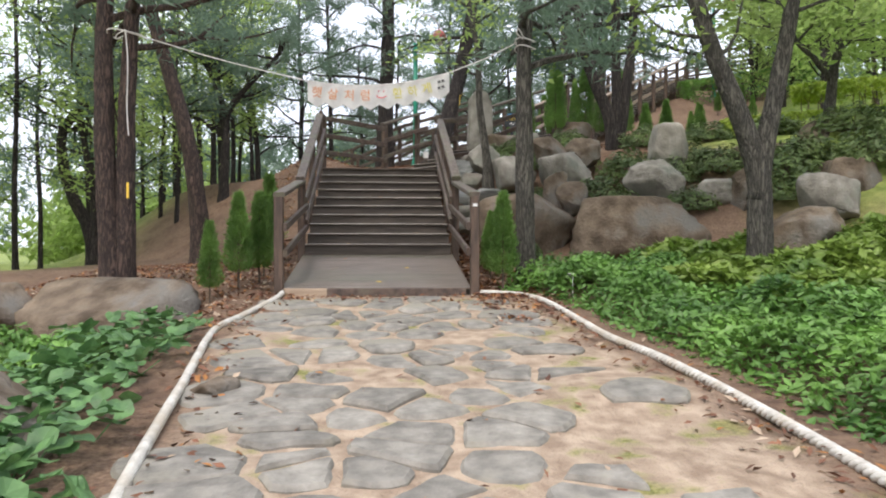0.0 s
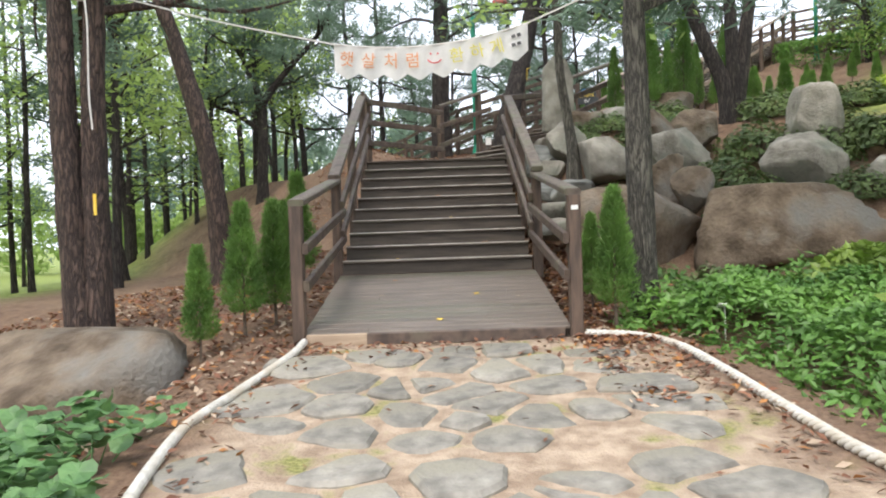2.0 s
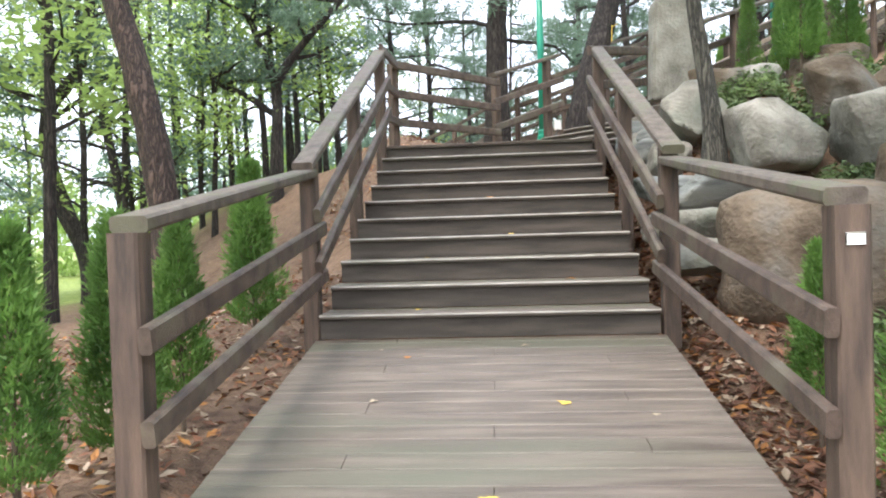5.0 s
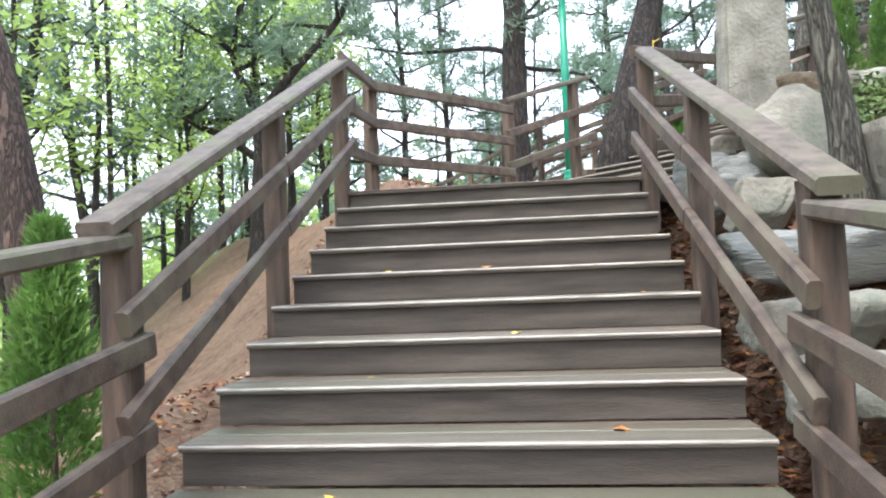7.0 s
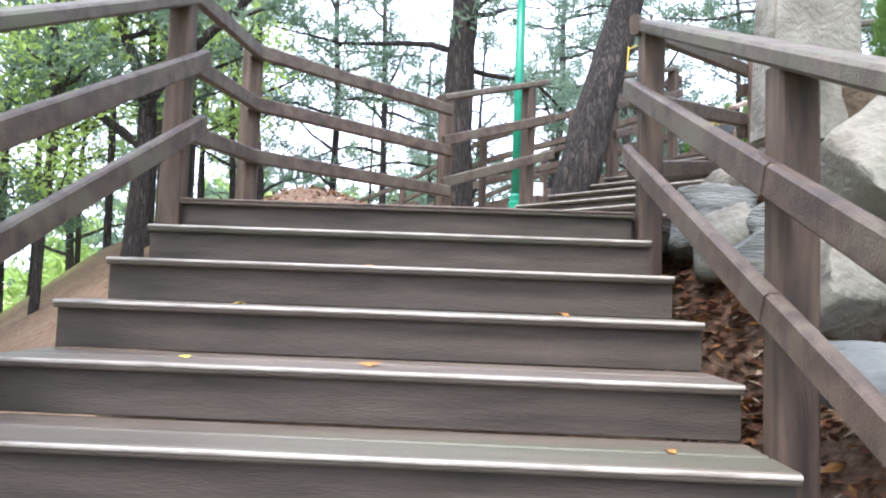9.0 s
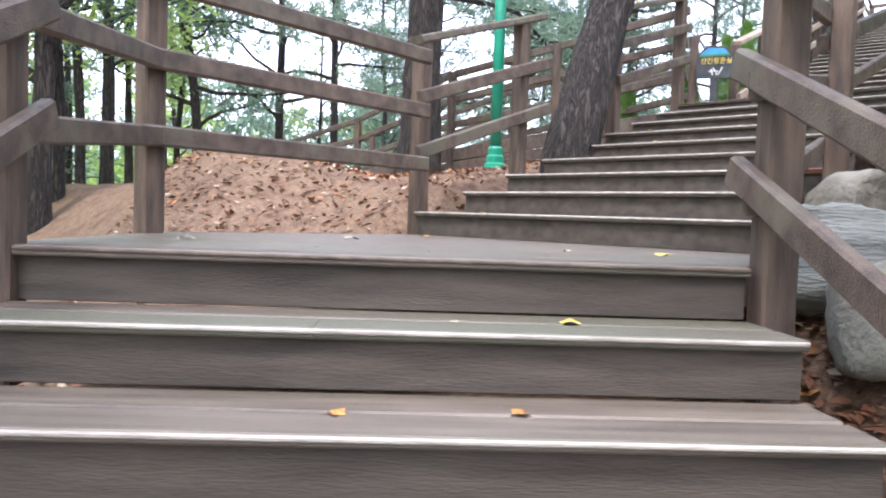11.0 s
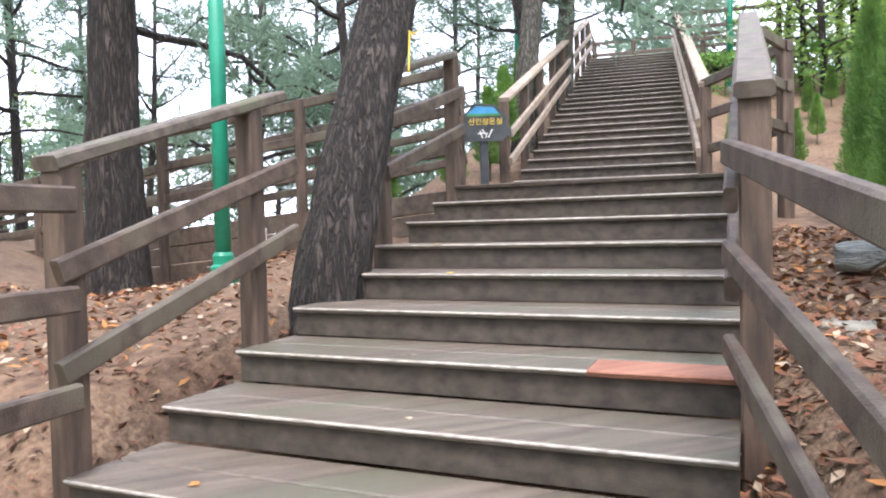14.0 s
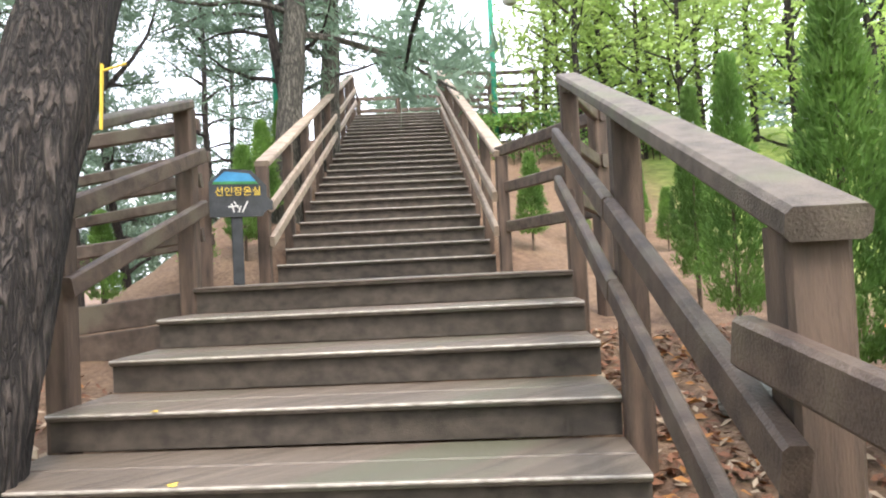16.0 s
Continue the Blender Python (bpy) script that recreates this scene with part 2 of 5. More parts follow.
def ground_height(x, y):
    s = 0.669 * (x - 5) + 0.743 * (y - 9)
    hill = 3.15 + (0.345 if s > 1.1 else 0.18) * (s - 1.1) - 0.50 * max(0.0, -4.8 - s)
    side, run = long_local(x, y)
    hill -= 0.55 * step(side, 2.1, 3.6) * step(run, 0.0, 2.5)
    if hill > 2.2:
        hill += (2.2 + 0.15 * math.tanh(hill - 2.2) - hill) * (1 - step(side, -4.0, -1.0))
    if hill > 6.3:
        hill = 6.3 + 1.4 * (1 - math.exp(-(hill - 6.3) / 1.4))
    path = -0.50 + 0.085 * (max(y, -30) + 2.4) if y < 0 else -0.3
    hill -= 0.1 * (1 - step(y, -2, 1))
    d = hill - path
    z = path + 0.5 * (d + math.sqrt(d * d + 0.04))
    z += 0.42 * math.exp(-((x + 2.0) / 1.2) ** 2) * step(y, 0.3, 3.0)
    z += 0.10 * math.exp(-((x + 1.9) / 0.8) ** 2) * step(y, -4.0, -2.0)
    z += 0.10 * step(x, 3.0, 4.0) * (1 - step(x, 5, 9)) * (1 - step(y, -3, 0))
    z += 0.32 * math.exp(-((x - 2.1) / 0.9) ** 2) * step(y, -0.9, 0.6) * (1 - step(y, 3, 5))
    z -= 0.34 * step(-x, 1.7, 2.7) * (1 - step(-x, 3.6, 5.5)) * (1 - step(y, -3.0, -1.6))
    z += 0.55 * math.exp(-((x - 2.7) / 1.2) ** 2 - ((y - 2.6) / 2.2) ** 2)
    if x < -5.5:
        low = path - 0.45 - 0.02 * min(-5.5 - x, 25)
        z = low + (z - low) * math.exp(-((-5.5 - x) / 5.0) ** 2)
    if -3 < y < 6.5:
        z = min(z, ramp_height(y) - 0.2 + 1.4 * max(0.0, abs(x) - 1.3) + 3 * max(0.0, -2.4 - y))
    if abs(x) < 1.15 and 0.2 < y < 6.0:
        z = max(z, ramp_height(y) - 0.5)
    u, v = upper_local(x, y)
    if -2.6 < v < 6.0:
        out = max(0.0, -u - 0.05, u - 2.4)
        z = min(z, 1.75 + 0.325 * max(v, 0.0) - 0.3 + 1.2 * out)
    if -2.0 < run < 15.0:
        z = min(z, 3.289 + 0.354 * min(max(run, 0.0), 11.3) - 0.3 + 1.2 * max(0.0, -side - 0.05, side - 2.2))
    return z


def axis(near0, near1, fine, far):
    """Grid lines: fine between near0 and near1, widening to far on both sides."""
    mid = list(np.arange(near0, near1 + 1e-6, fine))
    out, d, x = [], fine, near1
    while x < far:
        d *= 1.22
        x += d
        out.append(x)
    back, d, x = [], fine, near0
    while x > -far:
        d *= 1.22
        x -= d
        back.append(x)
    return back[::-1] + mid + out


LEFT_ROPE = [(-0.4, -13.0), (-0.8, -10.0), (-1.06, -8.4), (-1.2, -7.3), (-1.29, -6.5), (-1.38, -5.8), (-1.47, -5.1), (-1.50, -4.5), (-1.39, -3.9), (-1.2, -3.0), (-1.17, -2.55)]
RIGHT_ROPE = [(2.4, -13.0), (2.45, -10.0), (2.44, -8.0), (2.41, -7.1), (2.37, -6.5), (2.30, -5.9), (2.15, -5.2), (2.10, -4.5), (2.06, -3.7), (1.98, -3.0), (1.75, -2.6), (1.33, -2.42)]


def rope_x(y, left):
    """The ropes' line along the path."""
    pts = LEFT_ROPE if left else RIGHT_ROPE
    return float(np.interp(y, [p[1] for p in pts], [p[0] for p in pts]))


xs, ys = axis(-6, 9, 0.16, 1500), axis(-13, 13, 0.16, 1500)
verts, lawn_mask, path_mask = [], [], []
for y in ys:
    for x in xs:
        near = step(60 - abs(x) - abs(y), 0, 40)
        z = ground_height(x, y) + near * (0.035 * noise.noise(Vector((x, y, 0)) * 1.4) + 0.014 * noise.noise(Vector((x, y, 3)) * 5))
        verts.append((x, y, z))
        inside = min(x - rope_x(y, True), rope_x(y, False) - x) if y < -2.2 else -9
        path_mask.append(step(inside + 0.18 * noise.noise(Vector((x, y, 1)) * 2), -0.05, 0.35) if y > -40 else 0.0)
        u, v = upper_local(x, y)
        right = step(x + 0.5 * noise.noise(Vector((x, y, 5))), 5.6, 6.8) * step(y, -3, -1) * step(u, 4.4, 5.8)
        left = step(-x + noise.noise(Vector((x, y, 6)) * 0.4), 6.0, 9.0)
        lawn_mask.append(max(right, left * 0.9))
W = len(xs)
faces = [(j * W + i, j * W + i + 1, (j + 1) * W + i + 1, (j + 1) * W + i) for j in range(len(ys) - 1) for i in range(W - 1)]
me = bpy.data.meshes.new("ground")
me.from_pydata(verts, [], faces)
for name, vals in (("lawn", lawn_mask), ("path", path_mask)):
    at = me.attributes.new(name, "FLOAT", "POINT")
    at.data.foreach_set("value", vals)


def ground_material():
    m = bpy.data.materials.new("earth_sand_and_lawn")
    m.use_nodes = True
    n, l = m.node_tree.nodes, m.node_tree.links
    bsdf = n["Principled BSDF"]
    bsdf.inputs["Roughness"].default_value = 0.95
    co = n.new("ShaderNodeTexCoord")
    def noisy(scale, c0, c1, lo=0.35, hi=0.65):
        t, r = n.new("ShaderNodeTexNoise"), n.new("ShaderNodeValToRGB")
        t.inputs["Scale"].default_value, t.inputs["Detail"].default_value = scale, 8
        l.new(co.outputs["Object"], t.inputs[0])
        l.new(t.outputs[0], r.inputs[0])
        r.color_ramp.elements[0].position, r.color_ramp.elements[1].position = lo, hi
        r.color_ramp.elements[0].color, r.color_ramp.elements[1].color = (*c0, 1), (*c1, 1)
        return r.outputs[0], t.outputs[0]
    def blend(f, a, b):
        x = n.new("ShaderNodeMixRGB")
        l.new(f, x.inputs[0]), l.new(a, x.inputs[1]), l.new(b, x.inputs[2])
        return x.outputs[0]
    earth, _ = noisy(9, (0.085, 0.048, 0.03), (0.21, 0.13, 0.082))
    pale, _ = noisy(30, (0.12, 0.072, 0.045), (0.27, 0.18, 0.115))
    spots, _ = noisy(1.3, (0, 0, 0), (1, 1, 1))
    sand, _ = noisy(7, (0.27, 0.195, 0.135), (0.47, 0.365, 0.265))
    grass, _ = noisy(5, (0.13, 0.20, 0.03), (0.30, 0.36, 0.09))
    path, lawn = n.new("ShaderNodeAttribute"), n.new("ShaderNodeAttribute")
    path.attribute_name, lawn.attribute_name = "path", "lawn"
    c = blend(spots, earth, pale)
    moss, _ = noisy(3.5, (0, 0, 0), (1, 1, 1), 0.56, 0.68)
    mossy, _ = noisy(40, (0.14, 0.15, 0.04), (0.30, 0.28, 0.10))
    sand = blend(moss, sand, mossy)
    c = blend(path.outputs["Fac"], c, sand)
    c = blend(lawn.outputs["Fac"], c, grass)
    l.new(c, bsdf.inputs["Base Color"])
    bp, grain = n.new("ShaderNodeBump"), n.new("ShaderNodeTexNoise")
    grain.inputs["Scale"].default_value, grain.inputs["Detail"].default_value = 45, 6
    l.new(co.outputs["Object"], grain.inputs[0])
    bp.inputs["Strength"].default_value, bp.inputs["Distance"].default_value = 0.8, 0.03
    l.new(grain.outputs[0], bp.inputs["Height"])
    l.new(bp.outputs[0], bsdf.inputs["Normal"])
    return m


tagged(part_mesh("ground", me, ground_material(), smooth=True), "sloping earth, sandy path and grass under the pines", "ground", kind="structure")

# ---- walkway: ramp, two flights, landings, upper flight ----
W1, G1, R1 = 2.34, 0.364, 0.175
O2, RX, FY = Vector((0.093, 6.27, 0)), Vector((0.701, -0.713, 0)), Vector((0.713, 0.701, 0))
W2, G2, R2 = 2.48, 0.527, 0.171
O3, RX3, FY3 = Vector((4.62, 10.9, 0)), Vector((0.775, -0.632, 0)), Vector((0.632, 0.775, 0))
W3, G3, R3, N3 = 2.15, 0.49, 0.1735, 24
Z1, Z2 = 1.75, 1.75 + 9 * 0.171
UP = Vector((0, 0, 1))

ramp = thing("wooden_ramp", "weathered grey-brown plank ramp with a pale front board", "ramp")
y, k = -2.42, 0
while y < -0.01:
    y2 = min(y + 0.146, 0.0)
    z, z2 = 0.163 * y, 0.163 * y2
    cut = (-0.62, 0.75, 0.05, 1.2)[k % 4]
    for a, b in ((-1.2, cut), (cut, 1.2)):
        if b - a > 0.05:
            mid = Vector(((a + b) / 2, (y + y2) / 2, (z + z2) / 2 - 0.016))
            timber("plank", TREAD, ramp, (a + 0.002, mid.y, mid.z), (b - 0.002, mid.y, mid.z), y2 - y - 0.006, 0.03, up=(0, -0.17, 0.985), edge=0.004)
    y, k = y2, k + 1
for a, b, m, lab in ((-1.17, -0.63, NEW_WOOD, "pale replaced front board"), (-0.63, 1.14, RAIL, "")):
    timber("fascia", m, ramp, (a, -2.435, -0.456), (b, -2.435, -0.456), 0.03, 0.11, label=lab)
for x in (-1.18, 1.18):
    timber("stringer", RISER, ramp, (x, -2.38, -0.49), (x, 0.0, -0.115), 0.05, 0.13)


def flight(label, origin, across, along, width, going, rise, count, z0, strip=None, planks=2, last=True):
    st = thing("staircase", label, "staircase", "flights of steps")
    for k in range(1, count + 1):
        base = origin + along * (going * (k - 1))
        z = z0 + rise * k
        r = base + along * 0.03
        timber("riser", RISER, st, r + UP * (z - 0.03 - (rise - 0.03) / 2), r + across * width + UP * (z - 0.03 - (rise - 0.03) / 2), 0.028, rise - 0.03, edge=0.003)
        if width > 2:
            # added strip: worn edge, with its sky highlight painted in as pale colour
            e = base - along * 0.0235 + UP * (z - 0.009)
            red = strip and k == strip[0]
            dull = k == count and not last
            for p_, q_, m_ in (((0.004, strip[1], WORN_SHEEN), (strip[1], width - 0.004, RED_WOOD)) if red else ((0.004, width - 0.004, RAIL if dull else WORN_SHEEN),)):
                timber("nosing", m_, st, e + across * p_, e + across * q_, 0.012, 0.014, edge=0.004, label="" if dull else "worn edge, pale with painted sky sheen")
        if k == count and not last:
            timber("tread", TREAD, st, base + along * 0.04 + UP * (z - 0.016), base + along * 0.04 + across * width + UP * (z - 0.016), 0.12, 0.032, edge=0.006)
            continue
        deep = going / planks
        for i in range(planks):
            c = base + along * (-0.02 + deep * (i + 0.5) + (0.01 if i else 0)) + UP * (z - 0.016)
            w = deep - 0.004
            cuts = [0, width]
            if strip and k == strip[0] and i == 0:
                cuts = [0, strip[1], width]
            elif width > 2 and i == 0 and (k * 7) % 3 == 0:
                cuts = [0, width * (0.3 + 0.4 * ((k * 37) % 10) / 10), width]
            for a, b in zip(cuts, cuts[1:]):
                red = strip and k == strip[0] and i == 0 and a > 0
                timber("tread", RED_WOOD if red else TREAD, st, c + across * (a + 0.001), c + across * (b - 0.001), w, 0.032, edge=0.007, label="reddish replacement board" if red else "")
    return st


flight("dark weathered timber steps with fallen leaves and worn nosings, pale with painted sky sheen", Vector((-W1 / 2, 0, 0)), Vector((1, 0, 0)), Vector((0, 1, 0)), W1, G1, R1, 10, 0.0, last=False)
flight("weathered timber steps with one reddish replaced board", O2, RX, FY, W2, G2, R2, 9, Z1, strip=(3, 1.87), last=False)
flight("long straight flight of weathered timber steps up the hill", O3, RX3, FY3, W3, G3, R3, N3, Z2, planks=1)


def deck(label, outline, z, turn, pitch=0.145):
    """Boards of a landing, laid along the direction turn (degrees) and cut to the outline."""
    dk = thing("landing_deck", label, "deck")
    dx, dy = math.cos(radians(turn)), math.sin(radians(turn))
    nx, ny = -dy, dx
    vals = [nx * x + ny * y for x, y in outline]
    c, k = min(vals), 0
    while c < max(vals):
        strip_ = clip(clip(outline, nx, ny, c + pitch - 0.007), -nx, -ny, -c)
        if len(strip_) > 2:
            along = [dx * x + dy * y for x, y in strip_]
            cut = min(along) + (max(along) - min(along)) * (0.35, 0.7, 0.52)[k % 3]
            whole = turn and k % 5
            for piece in ((strip_,) if whole else (clip(strip_, dx, dy, cut - 0.002), clip(strip_, -dx, -dy, -cut - 0.002))):
                if len(piece) > 2:
                    part("plank", slab(bmesh.new(), [(dx * x + dy * y, dx * y - dy * x) for x, y in piece], z - 0.032, z, 0.003), TREAD, dk).rotation_euler[2] = radians(turn)
        c, k = c + pitch, k + 1
    n = len(outline)
    for i in range(n):
        p, q = outline[i], outline[(i + 1) % n]
        d = Vector((q[0] - p[0], q[1] - p[1], 0)).normalized()
        inn = Vector((-d.y, d.x, 0)) * 0.04
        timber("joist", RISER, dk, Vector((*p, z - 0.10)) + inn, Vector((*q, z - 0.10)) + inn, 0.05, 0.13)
    return dk


m1r = O2 + RX * W2
LAND1 = [(-1.3, 3.35), (1.2, 3.35), (m1r.x + 0.03, m1r.y - 0.03), (O2.x + 0.02, O2.y - 0.02), (-1.3, 4.95)]
front = clip(LAND1, 0, 1, 3.93)
rear = clip(LAND1, 0, -1, -3.93)
deck("grey weathered boards of the lower landing, mossy at the edge", front, Z1, 0)
deck("grey weathered landing boards laid askew towards the next steps", rear, Z1, -45.5)
m9l, m9r = O2 + FY * (8 * G2 + 0.1), O2 + FY * (8 * G2 + 0.1) + RX * W2
u1r = O3 + RX3 * W3
deck("weathered timber boards of the upper landing", [(m9l.x - 0.02, m9l.y), (m9r.x, m9r.y), (u1r.x, u1r.y), (O3.x, O3.y)], Z2, -45.5)
top_l, top_r = O3 + FY3 * (G3 * (N3 - 1) + 0.4), u1r + FY3 * (G3 * (N3 - 1) + 0.4)
ft = top_l + FY3 * 2.2
deck("timber landing at the head of the long flight", [(top_l.x, top_l.y), (top_r.x, top_r.y), (top_r.x + RX3.x * 2.6, top_r.y + RX3.y * 2.6), (top_r.x + RX3.x * 2.6 + FY3.x * 2.2, top_r.y + RX3.y * 2.6 + FY3.y * 2.2), (ft.x, ft.y)], Z2 + R3 * N3, -39.2)


def railing(label, posts, capped=True, inner=None, drops=(0.40, 0.73), post=0.115, mats=(POST, RAIL, CAP), skip=(), ends=(0.0, 0.0)):
    """Posts (x, y, foot, top) joined by a cap rail and two lower rails on the inner side."""
    rl = thing("wooden_railing", label, "railing", "timber railings")
    for k, (x, y, z0, z1) in enumerate(posts):
        if k in skip:
            continue
        timber("post", mats[0], rl, (x, y, z0), (x, y, z1 - (0.03 if capped else 0)), post, post, up=(0.3, 1, 0) if inner is None else (inner.x, inner.y, 0), edge=0.01)
    for i, (a, b) in enumerate(zip(posts, posts[1:])):
        p, q = Vector((a[0], a[1], a[3])), Vector((b[0], b[1], b[3]))
        d = (q - p).normalized()
        lo = ends[0] if i == 0 else 0
        hi = ends[1] if i == len(posts) - 2 else 0
        if capped:
            timber("cap_rail", mats[2], rl, p - d * lo, q + d * hi, 0.145, 0.062, edge=0.012)
        side = Vector((0, 0, 0)) if inner is None else inner * (post / 2 + 0.028 + 0.004 * (i % 2))
        for dr in ((0.035,) if not capped else ()) + drops:
            timber("rail", mats[1], rl, p - d * (0.08 + lo * 0.4) + side - UP * dr, q + d * (0.08 + hi * 0.9) + side - UP * dr, 0.05 + 0.002 * (i % 2), 0.10 + 0.004 * (i % 2), edge=0.01)
    return rl


def at2(u, v):
    p = O2 + RX * u + FY * v
    return p.x, p.y


def at3(u, v):
    p = O3 + RX3 * u + FY3 * v
    return p.x, p.y


IN = Vector((1, 0, 0))
railing("brown timber railing beside the ramp", [(-1.23, -2.42, -0.62, 0.78), (-1.23, 0.02, -0.2, 1.17)], inner=IN, skip=(1,))
railing("brown timber railing beside the ramp with a white tag", [(1.25, -2.42, -0.62, 0.80), (1.25, 0.02, -0.2, 1.17)], inner=-IN, skip=(1,))
railing("sloping timber handrail with a mossy cap beside the steps", [(-1.23, 0.06, -0.1, 1.28), (-1.23, 1.72, 0.5, 2.07), (-1.23, 3.3, 1.3, 2.83)], inner=IN, ends=(0.18, 0.06), drops=(0.35, 0.71))
railing("sloping timber handrail with a mossy cap beside the steps", [(1.25, 0.06, -0.1, 1.30), (1.25, 1.68, 0.5, 2.02), (1.25, 3.27, 1.3, 2.73)], inner=-IN, ends=(0.18, 0.06), drops=(0.35, 0.71))
railing("dark timber railing round the outer side of the landing", [(-1.27, 3.42, 1.4, 2.92), (-1.28, 4.70, 1.5, 3.04), (0.03, 6.17, 1.4, 3.06)], inner=Vector((0.74, -0.67, 0)), capped=False, drops=(0.42, 0.80), skip=(0, 2))
q1, q2, q3, q4 = at2(-0.05, 0.06), at2(-0.05, 1.26), at2(-0.06, 2.85), at2(-0.05, 4.28)
railing("timber railing that stops at a pine trunk", [(*q1, 1.4, 3.20), (*q2, 1.8, 3.60)], inner=RX, ends=(0.08, 0.28), drops=(0.42, 0.82))
railing("timber railing between the pine trunk and the upper landing", [(*q3, 2.2, 4.07), (*q4, 2.9, 4.53)], inner=RX, drops=(0.36, 0.72))
r2_, r3_, r4_ = at2(2.54, 0.95), at2(2.54, 2.6), at2(2.54, 4.45)
railing("timber railing with a broad worn cap beside the upper steps", [(*r2_, 1.6, 3.40), (*r3_, 2.2, 3.96), (*r4_, 2.8, 4.58)], inner=-RX, ends=(0.1, 0.05))
railing("short timber railing across the inner corner of the landing", [(1.27, 3.27, 1.4, 2.78), (*r2_, 1.6, 3.18)], inner=Vector((-0.82, 0.57, 0)), capped=False, drops=(0.43, 0.80), skip=(0, 1))
e1, e2 = at2(2.85, 5.3), at3(W3 + 0.08, -0.12)
railing("timber railing beside the upper landing", [(*r4_, 2.8, 4.55), (*e1, 2.8, 4.52), (*e2, 2.8, 4.50)], capped=False, drops=(0.40, 0.78), skip=(0, 2))
for u, s in ((-0.08, 1), (W3 + 0.08, -1)):
    ps = []
    for k in range(0, 9):
        v = min(-0.15 + k * 1.45, G3 * (N3 - 1) + 0.2)
        ps.append((*at3(u, v), Z2 + 0.354 * v - 0.4, Z2 + 0.354 * v + 1.2))
    railing("long pale timber railing up the hill", ps, inner=RX3 * s, mats=(POST, PALE_RAIL, PALE_RAIL))
zt = Z2 + R3 * N3
a, b, c, d, e = at3(-0.08, 11.6), at3(-0.08, 13.75), at3(W3 * 0.5, 13.75), at3(W3 + 0.9, 13.75), at3(W3 + 2.6, 13.75)
railing("timber railing at the head of the long flight", [(*p, zt - 0.3, zt + 1.05) for p in (a, b, c, d, e)], capped=False)
railing("timber railing on the open side of the top landing", [(*at3(W3 + u, 11.5), zt - 0.4, zt + 1.05) for u in (0.1, 1.4, 2.6)], capped=False)

# ---- trees ----


def tuft(bm, c, d, n, length, width, spread, r):
    """A spray of needles or leaves from c, fanning round d."""
    for _ in range(n):
        v = (d + Vector((r.gauss(0, spread), r.gauss(0, spread), r.gauss(0, spread)))).normalized()
        s = v.cross(Vector((r.gauss(0, 1), r.gauss(0, 1), r.gauss(0, 1)))).normalized() * width
        l = length * r.uniform(0.6, 1.15)
        o = c + Vector((r.gauss(0, 1), r.gauss(0, 1), r.gauss(0, 1))) * length * 0.25
        bm.faces.new((bm.verts.new(o - s), bm.verts.new(o + s), bm.verts.new(o + v * l)))


def leaf_quad(bm, c, n, size, r):
    """One pointed leaf, folded a little along its rib."""
    n = n.normalized()
    a = n.cross(Vector((r.gauss(0, 1), r.gauss(0, 1), r.gauss(0, 1)))).normalized()
    b = n.cross(a)
    p = [c - a * size, c + b * size * 0.45 + n * size * 0.12, c + a * size, c - b * size * 0.45 + n * size * 0.12]
    v = [bm.verts.new(q) for q in p]
    bm.faces.new((v[0], v[1], v[2]))
    bm.faces.new((v[0], v[2], v[3]))


def branch(bm, start, way, length, radius, r, droop=0.0, wiggle=0.25, sides=5):
    """A crooked limb; returns its points."""
    pts, d, p = [Vector(start)], Vector(way).normalized(), Vector(start)
    n = 6
    for i in range(n):
        d = (d + Vector((r.gauss(0, wiggle), r.gauss(0, wiggle), r.gauss(0, wiggle) - droop)) * 0.5).normalized()
        p = p + d * (length / n)
        pts.append(p.copy())
    tube(bm, pts, [radius * (1 - 0.8 * i / n) for i in range(n + 1)], sides, 0.1, r.random() * 9)
    return pts


def pine_crown(bm_wood, bm_leaf, trunk, first, r, reach=2.6, limbs=18, tufts=12, needle=0.29, needles=11):
    """Limbs with flat plates of needle tufts round the upper trunk."""
    top = len(trunk) - 1
    for k in range(limbs):
        f = first + (1 - first) * (k + r.random()) / limbs
        i = min(int(f * top), top - 1)
        p = trunk[i].lerp(trunk[i + 1], f * top - i)
        ang = k * 2.4 + r.uniform(-0.5, 0.5)
        length = reach * (1.1 - 0.75 * (f - first) / (1 - first)) * r.uniform(0.65, 1.15)
        limb = bmesh.new()
        pts = branch(limb, p, (math.cos(ang), math.sin(ang), r.uniform(-0.05, 0.45)), length, 0.035 + 0.02 * length / reach, r, 0.02, 0.35)
        bm_wood.append(limb)
        for t in range(tufts):
            j = r.uniform(0.35, 1.0) * (len(pts) - 1)
            i0 = min(int(j), len(pts) - 2)
            c = pts[i0].lerp(pts[i0 + 1], j - i0)
            c = c + Vector((r.gauss(0, 0.30), r.gauss(0, 0.30), r.gauss(0.08, 0.14)))
            for _ in range(2):
                cc = c + Vector((r.gauss(0, 0.13), r.gauss(0, 0.13), r.gauss(0, 0.07)))
                tuft(bm_leaf, cc, Vector((r.gauss(0, 0.6), r.gauss(0, 0.6), 0.5)), needles, needle, 0.019, 0.75, r)


